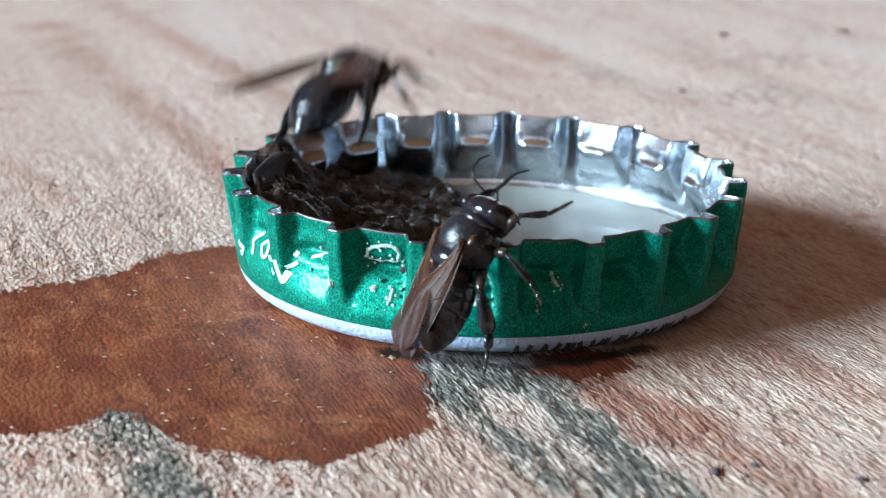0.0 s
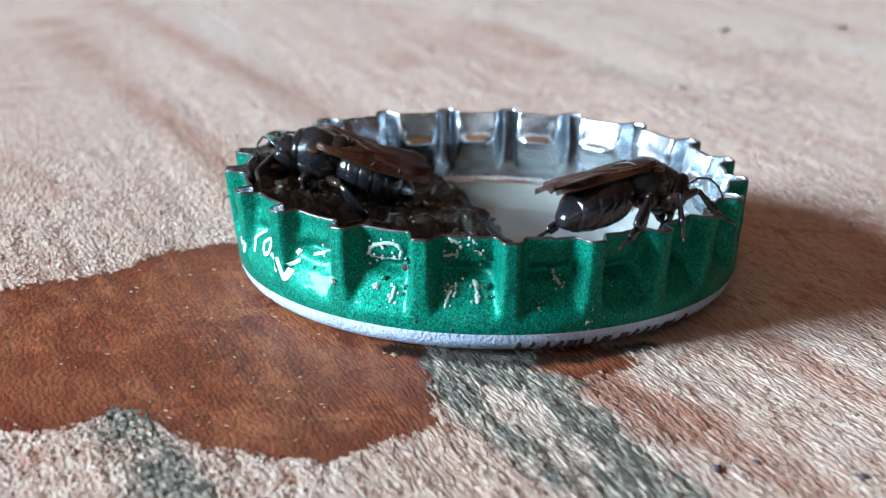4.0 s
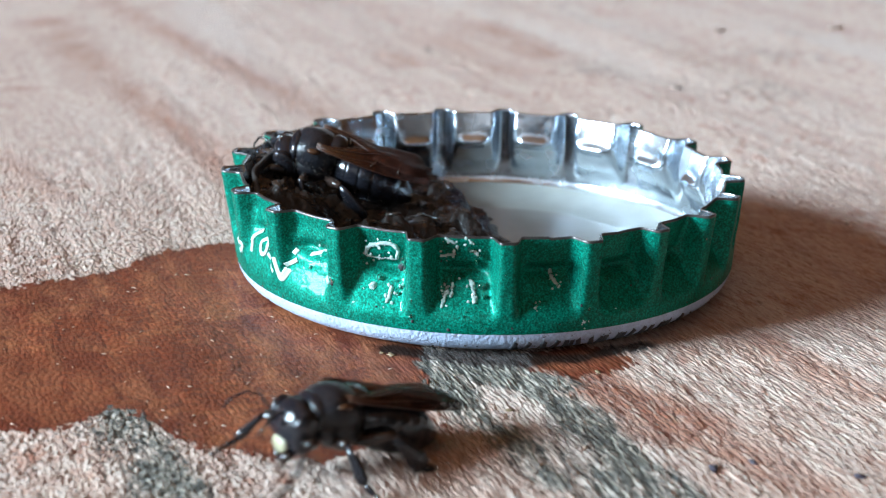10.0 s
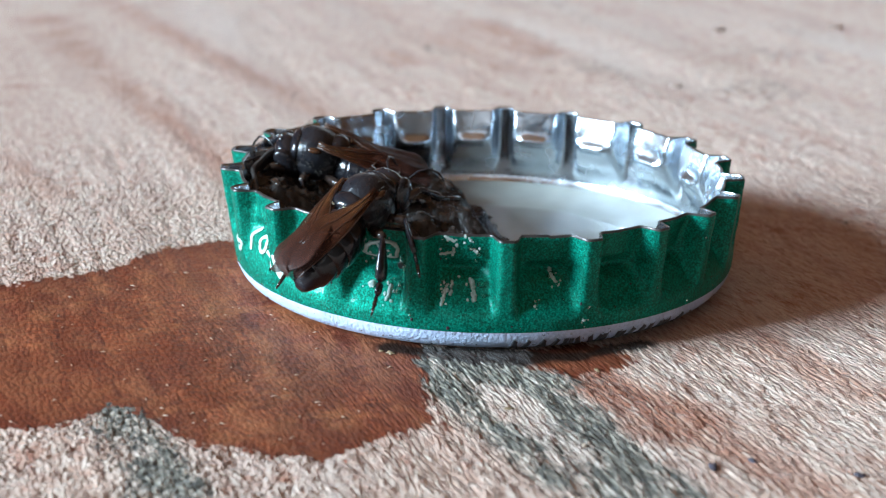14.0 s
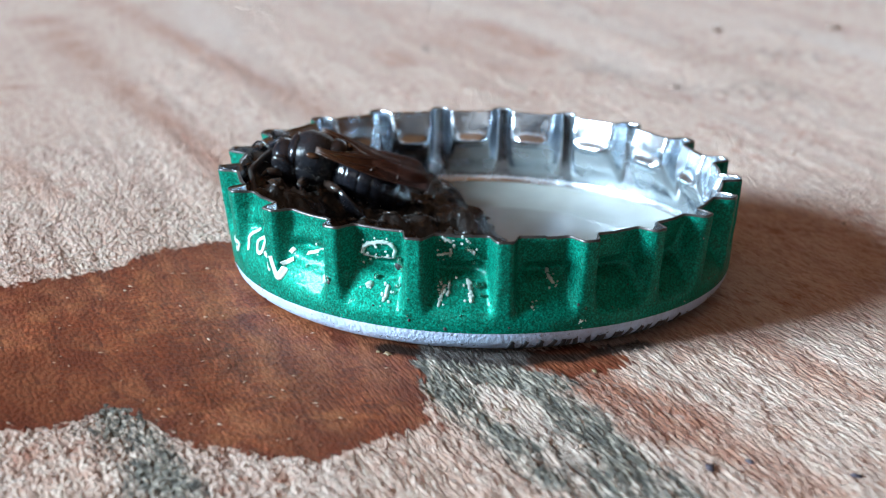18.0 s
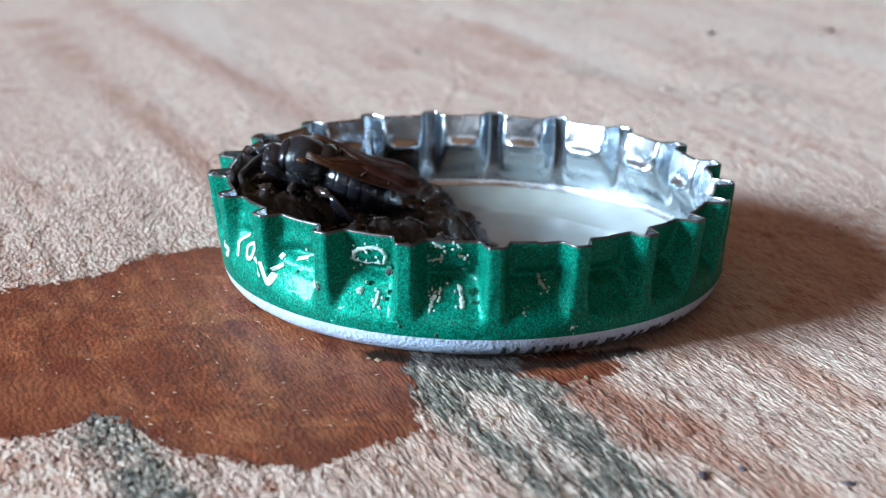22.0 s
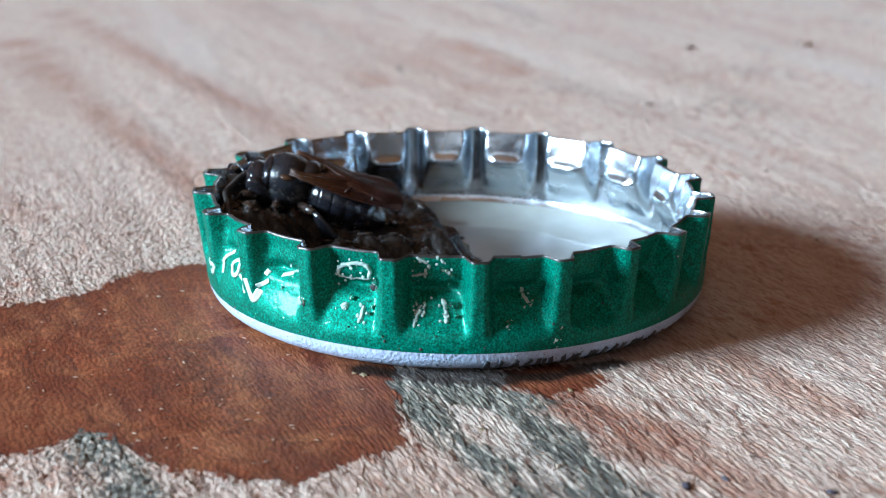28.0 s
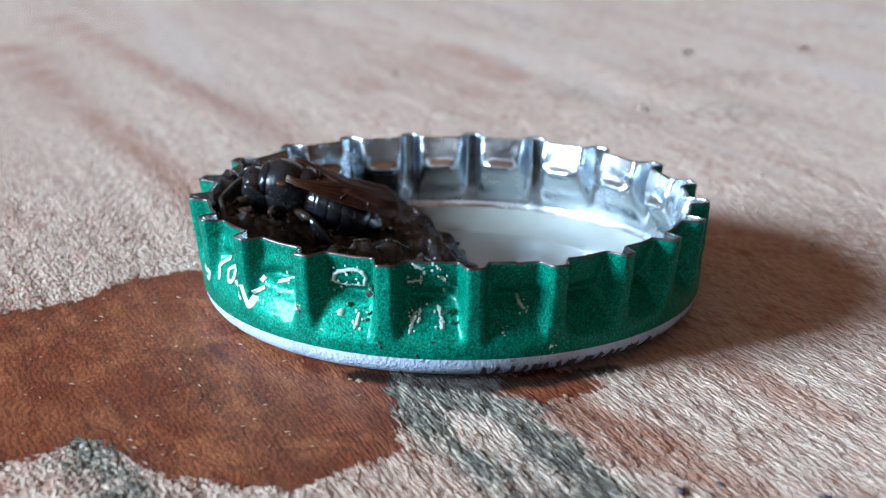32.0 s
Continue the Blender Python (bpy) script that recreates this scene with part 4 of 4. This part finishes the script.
def build_bee(label, size=1.0):
    scale = BEE * size
    bee = tagged(new("bee"), label, "bee")

    def add(name, mesh, mat, parent=bee, tag="", at=(0, 0, 0)):
        at = np.array(at, float)
        verts = [(np.array(v) - at * MM) * scale for v in mesh[0]]
        ob = piece(name, verts, mesh[1], mat, parent, tag)
        base = np.array(parent.get("root", (0, 0, 0))) if parent is not bee else np.zeros(3)
        ob.location = (at - base) * MM * scale
        ob["root"] = [float(c) for c in at]
        return ob

    thorax = add("thorax", ellipsoid((0, 0, 0.05), (1.18, 1.16, 1.10), 20, 28, 0.08, 2), FUR, bee, "black hairy thorax")
    add("pronotum", ellipsoid((0.86, 0, 0.10), (0.36, 0.98, 0.80), 10, 16, 0.06, 4), BLACK, thorax, "narrow black collar")
    add("scutellum", ellipsoid((-0.90, 0, 0.66), (0.50, 0.78, 0.36), 12, 18), BLACK, thorax, "shiny black scutellum")
    for s in (-1, 1):
        arc = [(-0.90 - 0.52 * math.sin(a), s * 0.78 * math.cos(a), 0.74 + 0.08 * math.sin(a)) for a in np.linspace(-0.35, 1.25, 9)]
        add("scutellum_mark", tube(arc, [0.02, 0.045, 0.06, 0.065, 0.065, 0.06, 0.055, 0.045, 0.02], 8), CREAM, thorax, "cream crescent along the scutellum")
        add("tegula", ellipsoid((0.02, s * 1.02, 0.62), (0.30, 0.17, 0.13), 9, 12), TEGULA, thorax, "amber plate at the wing root")
        add("pleuron", ellipsoid((0.0, s * 0.62, -0.45), (0.86, 0.52, 0.58), 12, 16, 0.25, 6), FUR, thorax, "black hairy flank plate")
    hairs, rnd = [], random.Random(4)
    for k in range(520):
        a, c = rnd.uniform(0, 2 * math.pi), rnd.uniform(-0.95, 0.75 if k % 4 else 1.0)
        s = math.sqrt(1 - c * c)
        d = np.array([s * math.cos(a), s * math.sin(a), c])
        p = np.array([0, 0, 0.02]) + d * np.array([1.16, 1.14, 1.10])
        q = p + d * rnd.uniform(0.10, 0.26) + np.array([rnd.uniform(-0.14, 0.02), rnd.uniform(-0.04, 0.04), rnd.uniform(-0.08, 0.05)])
        hairs.append(tube([p, q], [0.013, 0.004], 3))
    tagged(add("thorax_hairs", joined(*hairs), HAIR, thorax, "short grey-brown hairs"), kind="stuff")
    head = add("head", ellipsoid((1.36, 0, -0.34), (0.66, 1.12, 1.04), 18, 26, 0.05, 1), BLACK, bee, "shiny black head", (1.05, 0, 0.1))
    for s in (-1, 1):
        add("eye", ellipsoid((1.44, s * 0.90, -0.26), (0.48, 0.28, 0.80), 12, 16), EYE, head, "large glossy dark eye")
        add("antenna", tube([(1.95, s * 0.22, -0.20), (2.15, s * 0.60, 0.30), (2.32, s * 0.88, 0.62), (2.70, s * 1.12, 0.72), (3.15, s * 1.30, 0.50), (3.50, s * 1.38, 0.10)], [0.045, 0.04, 0.05, 0.052, 0.05, 0.04], 8), BLACK, head, "elbowed antenna")
        add("mandible", tube([(1.70, s * 0.45, -1.15), (1.85, s * 0.30, -1.45), (1.86, s * 0.05, -1.6)], [0.17, 0.14, 0.05], 7), BROWNLEG, head, "dark brown mandible")
        add("ocellus", ellipsoid((1.30, s * 0.20, 0.66), (0.09, 0.09, 0.07), 6, 8), EYE, head, "tiny glossy simple eye")
    add("face_mark", ellipsoid((1.92, 0, -0.90), (0.14, 0.48, 0.36), 8, 12), CREAM, head, "cream face patch")
    add("tongue", tube([(1.72, 0, -1.25), (1.80, 0, -1.70), (1.66, 0, -2.00)], [0.10, 0.08, 0.03], 7), BROWNLEG, head, "short brown tongue")
    abdomen = None
    for i in range(6):
        x0, x1 = -0.90 - 0.58 * i, -0.90 - 0.58 * (i + 1) - 0.15
        prof = [0.70, 1.18, 1.31, 1.28, 1.14, 0.86, 0.34]
        ring = []
        n = 28
        for k in range(7):
            s = k / 6
            x = x0 + (x1 - x0) * s
            r = prof[i] + (prof[i + 1] - prof[i]) * min(1, s * 1.1) + 0.055 * math.sin(math.pi * min(1, s * 1.02))
            if k == 6:
                r -= 0.09
            for j in range(n):
                a = 2 * math.pi * j / n
                flat = 0.80 if math.sin(a) > 0 else 0.94
                ring.append(bent_tail(np.array([x, r * math.cos(a), -0.18 + flat * r * math.sin(a)])) * MM)
        faces = grid_faces(7, n, True)
        faces += [tuple(range(n - 1, -1, -1)), tuple(6 * n + j for j in range(n))]
        ob = add("abdomen" if i == 0 else "abdomen_segment", (ring, faces), BLACK, bee if i == 0 else abdomen, "glossy black segmented abdomen" if i == 0 else "", (-1.05, 0, -0.1))
        abdomen = abdomen or ob
        if i in (1, 2, 3, 4):
            for s in (-1, 1):
                r = prof[i + 1] - 0.015
                line = [bent_tail(np.array([x1 + 0.10, s * r * math.cos(b), -0.18 + 0.94 * r * math.sin(b)])) for b in np.linspace(-0.75, -0.25, 6)]
                add("side_band", tube(line, [0.008, 0.018, 0.022, 0.022, 0.018, 0.008], 6), CREAM, abdomen, "thin pale line on the flank")
    wings = []
    for s in (1, -1):
        for kind, root, length, width in (("forewing", (-0.05, s * 1.00, 0.80), 5.15, 1.95), ("hindwing", (-0.45, s * 0.96, 0.66), 4.1, 1.15)):
            v, f, veins = wing_mesh(length, width, -s, s)
            ob = piece(kind, [np.array(p) * scale for p in v], f, WING, bee, "smoky brown translucent wing, amber at the root")
            ob.location = np.array(root) * MM * scale
            for vein in veins:
                piece("vein", [np.array(p) * scale for p in vein[0]], vein[1], VEIN, ob, "dark wing vein")
            ob["root"] = [float(c * size) for c in root]
            wings.append((ob, s, kind))
            ob.matrix_basis = wing_pose(ob, s, kind, 0.0)
    legs = []
    for s in (1, -1):
        for kind, x, y, knee, ankle, foot in LEGS:
            f = np.array((1, s, 1.0))
            hip, k, a, t = np.array((x, s * y, -0.85)), np.array(knee) * f, np.array(ankle) * f, np.array(foot) * f
            wide = {"hind": 0.40, "middle": 0.25, "front": 0.19}[kind]
            leg = add(kind + "_leg", tube([hip, hip * 0.75 + k * 0.25, hip * 0.4 + k * 0.6, k], [0.17, 0.24, 0.23, 0.14], 10), BROWNLEG, bee, "dark jointed leg", hip)
            add("tibia", tube([k, k * 0.75 + a * 0.25, k * 0.3 + a * 0.7, k * 0.08 + a * 0.92, a], [0.12, wide * 0.62, wide, wide * 0.92, wide * 0.45], 10, 0.55), BLACK, leg, "flattened black shin", hip)
            mid = a * 0.58 + t * 0.42
            add("basitarsus", tube([a, a * 0.8 + mid * 0.2, a * 0.2 + mid * 0.8, mid], [0.09, wide * 0.60, wide * 0.55, 0.08], 9, 0.55), BLACK, leg, "broad first foot joint", hip)
            add("tarsus", tube([mid, mid * 0.6 + t * 0.4, mid * 0.3 + t * 0.7, t], [0.08, 0.085, 0.065, 0.04], 7), BROWNLEG, leg, "thin brown foot", hip)
            bristles = []
            for b in range(16):
                w = rnd.uniform(0.2, 0.95)
                c = k * (1 - w) + a * w
                e = c + np.array([rnd.uniform(-0.16, 0.16), s * rnd.uniform(0.0, 0.22), rnd.uniform(-0.22, 0.10)])
                bristles.append(tube([c, e + (e - c) * wide], [0.014, 0.004], 3))
            tagged(add("leg_hairs", joined(*bristles), HAIR, leg, "short bristles", hip), kind="stuff")
            legs.append((leg, s, kind))
    return bee, wings, legs, head


def wing_pose(ob, s, kind, spread):
    """Folded back along the body at 0, stretched out sideways at 1."""
    x, y, z = np.array(ob["root"]) * MM * BEE
    return pose(x, y, z, s * (-11 + 5 * spread), -6 + 15 * spread, s * ((3 if kind == "forewing" else 5) - 74 * spread))


bee_a, wings_a, legs_a, head_a = build_bee("shiny black stingless bee with brown wings roaming round the cap")
bee_b, wings_b, legs_b, head_b = build_bee("black stingless bee with brown wings feeding on the residue", 1.11)

# ---------------------------------------------------------------- flecks on the board
def build_fibres():
    """Raised fibres of the bare timber: long lying strips, and short upright tufts."""
    r = np.random.RandomState(9)
    n = 26000
    x, y = r.uniform(-36, 32, n), r.uniform(-31, 16, n)
    keep = (np.hypot(x, y) > 13.4) & (stain_distance(x, y) + 0.5 * (vnoise(x / 0.5, y / 0.5, 2) - 0.5) < -0.02) & (r.rand(n) < 1 - 0.55 * smooth(-6, 14, y))
    x, y = x[keep], y[keep]
    n = len(x)
    lie = long_grain(x, y)
    half = (0.16 + 0.16 * r.rand(n)) * (1 - lie) + (0.30 + 0.55 * r.rand(n)) * lie
    wide = (0.10 + 0.07 * r.rand(n)) * (1 - lie) + (0.06 + 0.055 * r.rand(n)) * lie
    high = (0.05 + 0.09 * r.rand(n)) * (1 - lie) + (0.035 + 0.07 * r.rand(n)) * lie
    turn = GRAIN + r.normal(0, 1, n) * (0.50 - 0.36 * lie)
    bend = r.normal(0, 0.25, n)
    floor = board_height(x, y) - 0.03
    verts = np.zeros((n, 8, 3))
    # along, across, up: a tip, two sections of three, the other tip
    for k, (a, c, h) in enumerate(((-1, 0, 0.1), (-0.4, -1, 0), (-0.4, 0, 0.85), (-0.4, 1, 0), (0.5, -0.9, 0), (0.5, 0, 1.0), (0.5, 0.9, 0), (1, 0, 0.25))):
        at = turn + bend * a
        along, across = half * a * (1 + 0.15 * r.rand(n)), wide * c * (0.8 + 0.4 * r.rand(n))
        verts[:, k, 0] = x + along * np.cos(at) - across * np.sin(at)
        verts[:, k, 1] = y + along * np.sin(at) + across * np.cos(at)
        verts[:, k, 2] = floor + h * high
    shape = ((0, 1, 2), (0, 2, 3), (1, 4, 5, 2), (2, 5, 6, 3), (4, 7, 5), (5, 7, 6))
    faces = [tuple(8 * i + k for k in f) for i in range(n) for f in shape]
    me = stained(mesh_of("wood_fibres", verts.reshape(-1, 3) * MM, faces, [TUFT]), np.repeat(x, 8), np.repeat(y, 8))
    tagged(new("wood_fibres", me), "raised pale wood fibres of the weathered board", "fibres", kind="stuff")


def build_specks():
    rnd = random.Random(21)
    spots = [("dark_speck", 9.7, -25.1, 0.24, CHIP, "small bluish-black speck on the board"), ("dark_speck", 11.5, -24.2, 0.16, CHIP, "small dark brown speck on the board"),
             ("dark_speck", 15.7, -25.4, 0.2, CHIP, "small dark brown speck on the board"), ("dark_speck", 16.7, 49.9, 0.42, FAR_CHIP, "dark speck on the bare timber behind the cap"),
             ("dark_speck", 22.8, 26.8, 0.21, FAR_CHIP, "dark speck on the bare timber behind the cap"), ("dark_speck", 24.4, 78.4, 0.56, FAR_CHIP, "dark speck on the bare timber behind the cap"),
             ("dark_speck", 37.2, 80.9, 0.63, FAR_CHIP, "dark speck on the bare timber behind the cap"), ("dark_speck", 22.9, 10.0, 0.2, FAR_CHIP, "small dark speck beside the cap"), ("resin_bead", -4.4, -13.4, 0.17, RESIN, "yellowish resin bead beside the cap"),
             ("resin_bead", -4.9, -13.1, 0.10, RESIN, "yellowish resin bead beside the cap"), ("wood_crumb", 8.1, -10.6, 0.14, FIBRE, "pale wood crumb beside the cap"),
             ("wood_crumb", 5.6, -14.9, 0.13, RESIN, "pale brown wood crumb on the board"), ("wood_crumb", 1.3, -19.8, 0.16, RESIN, "yellowish wood crumb on the grey streak"),
             ("wood_crumb", 4.5, -23.4, 0.14, FIBRE, "pale wood crumb on the board")]
    for name, x, y, r, mat, label in spots:
        z = float(board_height(np.array([x]), np.array([y]))[0])
        v, f = ellipsoid((0, 0, 0), (r * 1.2, r * 0.8, r * 0.5), 9, 12, 1.1, rnd.randint(0, 9))
        ob = piece(name, v, f, mat)
        ob.matrix_world = pose(x * MM, y * MM, (z + r * 0.2) * MM, 0, 0, rnd.uniform(0, 180))
        tagged(ob, label, "speck")
    outline = STAIN_BACK + STAIN_FRONT
    for _ in range(120):
        x, y = rnd.uniform(-24, -2), rnd.uniform(-24, 0)
        if inside_distance(np.array([x]), np.array([y]), outline)[0] < 0.5 or math.hypot(x, y) < 13.6:
            continue
        z = float(board_height(np.array([x]), np.array([y]))[0])
        a, l = rnd.uniform(0, 3.14), rnd.uniform(0.04, 0.17)
        v, f = tube([(-l, 0, 0), (0, 0, 0.02), (l, 0, 0)], [0.015, 0.035, 0.015], 5)
        ob = piece("pale_sliver", v, f, FIBRE)
        ob.matrix_world = pose(x * MM, y * MM, (z + 0.03) * MM, 0, 0, math.degrees(a))
        tagged(ob, "tiny pale wood sliver on the wet stain", "sliver", "slivers on the stain")


build_fibres()
build_specks()


# ---------------------------------------------------------------- what moves
def gait(legs, spans, angle):
    """Swing the legs in two alternating sets of three while the bee walks."""
    for leg, s, kind in legs:
        base = leg.location.copy()
        first = (kind == "middle") == (s > 0)
        rows = []
        n = 0
        for a, b in spans:
            t = a
            while t < b:
                g = angle * (1 if (n % 2 == 0) == first else -1)
                rows.append((t, Matrix.Translation(base) @ pose(0, 0, 0, 0, 0, s * g)))
                t += 0.12
                n += 1
            rows.append((b, Matrix.Translation(base)))
        rows = [(0.0, Matrix.Translation(base))] * (rows[0][0] > 0.05) + rows
        if rows[-1][0] < 31.9:
            rows.append((32.0, rows[-1][1]))
        walk(leg, rows)


def flap(wings, beats):
    """beats: times and how far the wings are spread."""
    for ob, s, kind in wings:
        walk(ob, [(t, wing_pose(ob, s, kind, v)) for t, v in beats])


def nod(head, turns):
    """Bend the head down by some degrees, at some times."""
    base = head.location.copy()
    walk(head, [(t, Matrix.Translation(base) @ pose(0, 0, 0, 0, a, 0)) for t, a in turns])


def motions():
    walk(bee_a, [
        (0.0, pose(-0.00083, -0.01530, 0.00658, 0, -55, 35)),
        (0.5, pose(0.00190, -0.01500, 0.00663, -5, -42, 34)),
        (1.0, pose(0.00429, -0.01460, 0.00749, -4, -38, 45)),
        (1.5, pose(0.00482, -0.01440, 0.00772, -4, -36, 57)),
        (2.0, pose(0.00633, -0.01360, 0.00810, 2, -15, 27)),
        (2.5, pose(0.00651, -0.01340, 0.00798, 0, -9, 53)),
        (3.0, pose(0.00611, -0.01320, 0.00799, -4, 4, 54)),
        (3.5, pose(0.00606, -0.01260, 0.00885, -4, 8, 61)),
        (4.2, pose(0.00792, -0.01050, 0.00778, -15, 0, 30)),
        (5.0, pose(0.00820, -0.00760, 0.00620, -30, -4, 26)),
        (5.5, pose(0.00815, -0.00670, 0.00585, -14, -3, 42)),
        (6.0, pose(0.00820, -0.00660, 0.00565, -12, 1, 46)),
        (6.5, pose(0.00830, -0.00650, 0.00580, -12, -2, 50)),
        (7.0, pose(0.01097, -0.00550, 0.00859, -12, -41, 3)),
        (7.1, pose(0.01230, -0.00520, 0.00800, -12, -30, 6)),
        (7.3, pose(0.01369, -0.00500, 0.00752, -5, 6, 23)),
        (7.4, pose(0.01390, -0.00500, 0.00740, -12, 10, 18)),
        (7.5, pose(0.01460, -0.00500, 0.00670, -10, 24, 14)),
        (7.6, pose(0.01541, -0.00500, 0.00536, -10, 47, 11)),
        (7.7, pose(0.01608, -0.00500, 0.00419, 0, 74, -14)),
        (7.8, pose(0.01639, -0.00550, 0.00307, 0, 74, -22)),
        (8.0, pose(0.01628, -0.00750, 0.00232, 0, 83, -22)),
        (8.2, pose(0.01390, -0.01675, 0.00300, 0, 12, -95)),
        (8.4, pose(0.01384, -0.02136, 0.00236, 0, 9, -107)),
        (8.6, pose(0.01289, -0.02990, 0.00236, 0, 0, -120)),
        (8.8, pose(0.00785, -0.02920, 0.00236, 0, 6, -187)),
        (9.0, pose(0.00450, -0.02617, 0.00260, 0, 1, -240)),
        (9.2, pose(0.00243, -0.01891, 0.00376, 0, -41, -249)),
        (9.4, pose(0.00094, -0.01604, 0.00361, 0, -46, -224)),
        (9.6, pose(-0.00190, -0.01554, 0.00356, 12, -16, -205)),
        (9.8, pose(-0.00271, -0.02284, 0.00260, 0, -9, -140)),
        (10.0, pose(-0.00612, -0.02579, 0.00236, 0, -10, -145)),
        (10.2, pose(-0.00714, -0.02753, 0.00236, 0, -10, -120)),
        (10.4, pose(-0.00768, -0.02817, 0.00236, 0, -11, -129)),
        (10.6, pose(-0.00879, -0.03224, 0.00236, 0, -0, -150)),
        (11.0, pose(-0.01500, -0.03199, 0.00236, 0, -6, -250)),
        (11.2, pose(-0.01503, -0.02392, 0.00260, 0, -15, -273)),
        (11.5, pose(-0.01193, -0.01537, 0.00343, 6, -31, -321)),
        (11.9, pose(-0.01122, -0.01365, 0.00360, 0, -36, -310)),
        (12.0, pose(-0.01102, -0.01380, 0.00431, 0, -47, -306)),
        (12.5, pose(-0.00763, -0.01255, 0.00709, 4, -37, -330)),
        (13.0, pose(-0.00572, -0.01240, 0.00719, 4, -18, -324)),
        (13.5, pose(-0.00584, -0.01230, 0.00697, 4, -16, -317)),
        (14.0, pose(-0.00570, -0.01230, 0.00734, 4, -25, -310)),
        (14.5, pose(-0.00552, -0.01220, 0.00691, 4, -13, -306)),
        (15.5, pose(-0.00627, -0.01200, 0.00733, 0, -24, -310)),
        (16.5, pose(-0.00628, -0.01140, 0.00624, 4, 8, -288)),
        (16.7, pose(-0.00622, -0.01240, 0.00771, -10, -30, -300)),
        (16.9, pose(-0.00586, -0.01320, 0.00681, -10, -40, -318)),
        (17.0, pose(-0.00569, -0.01480, 0.00476, -10, -18, -301)),
        (17.1, pose(-0.00618, -0.01560, 0.00463, -5, -17, -308)),
        (17.2, pose(-0.00742, -0.01563, 0.00366, -5, -6, -398)),
        (17.3, pose(-0.00759, -0.01567, 0.00286, 0, -0, -411)),
        (17.4, pose(-0.00909, -0.01865, 0.00300, 0, 14, -448)),
        (17.5, pose(-0.00992, -0.02236, 0.00260, 0, -1, -487)),
        (17.6, pose(-0.01201, -0.02365, 0.00236, 0, -9, -493)),
        (17.7, pose(-0.01444, -0.02582, 0.00236, 0, -23, -498)),
        (17.8, pose(-0.01640, -0.02469, 0.00288, 0, -17, -522)),
        (17.9, pose(-0.01654, -0.02542, 0.00526, 0, -2, -565)),
        (18.0, pose(-0.04400, -0.02650, 0.00900, 0, -8, -545)),
        (18.3, pose(-0.10500, -0.02700, 0.01800, 0, -6, -540)),
        (18.8, pose(-0.18000, -0.02657, 0.00236, 0, 0, -540)),
        (32.0, pose(-0.18200, -0.02600, 0.00236, 0, 0, -540)),
    ])
    walk(bee_b, [
        (0.0, pose(-0.00789, 0.00300, 0.01060, -12, -10, 62)),
        (0.1, pose(-0.00874, 0.00200, 0.00663, -10, -6, 68)),
        (0.2, pose(-0.00804, 0.00050, 0.00678, 0, -11, 87)),
        (0.5, pose(-0.00835, 0.00050, 0.00692, 0, -11, 85)),
        (0.8, pose(-0.00782, 0.00100, 0.00716, 0, -24, 93)),
        (1.0, pose(-0.00797, 0.00150, 0.00681, 0, -11, 117)),
        (1.3, pose(-0.00919, 0.00208, 0.00655, 0, -10, 146)),
        (1.6, pose(-0.00956, 0.00236, 0.00612, 0, -11, 174)),
        (2.0, pose(-0.00984, 0.00220, 0.00600, -14, -11, 176)),
        (14.0, pose(-0.00965, 0.00180, 0.00596, -14, -13, 180)),
        (19.0, pose(-0.00958, 0.00130, 0.00584, -14, -13, 180)),
        (28.0, pose(-0.00958, 0.00130, 0.00584, -14, -13, 180)),
        (30.0, pose(-0.00958, 0.00130, 0.00584, -14, -13, 180)),
        (32.0, pose(-0.00958, 0.00130, 0.00584, -14, -13, 180)),
    ])
    nod(head_a, [(0.0, 0), (3.0, 8), (4.5, 28), (6.5, 28), (7.0, 34), (7.6, 6), (12.4, 4), (13.0, 26), (16.6, 26), (16.9, 4), (32.0, 4)])
    nod(head_b, [(0.0, 42), (0.3, 30), (1.0, 24), (1.6, 40), (32.0, 42)])
    gait(legs_a, [(0.3, 3.5), (6.6, 13.0), (16.5, 17.9)], 13)
    gait(legs_b, [(0.15, 1.6)], 13)
    flap(wings_a, [(0.0, 0.0), (0.45, 0.0), (0.55, 0.08), (0.7, 0.0), (6.9, 0.0), (7.15, 0.06), (7.3, 0.0), (16.7, 0.0), (17.0, 0.22), (17.2, 0.3), (17.4, 0.04), (17.65, 0.04), (17.75, 0.8), (17.82, 0.5), (17.9, 0.9), (18.0, 0.6), (18.1, 0.1), (32.0, 0.1)])
    flap(wings_b, [(0.0, 0.6), (0.06, 0.45), (0.12, 0.5), (0.25, 0.12), (0.9, 0.03), (1.5, 0.0), (32.0, 0.0)])


motions()
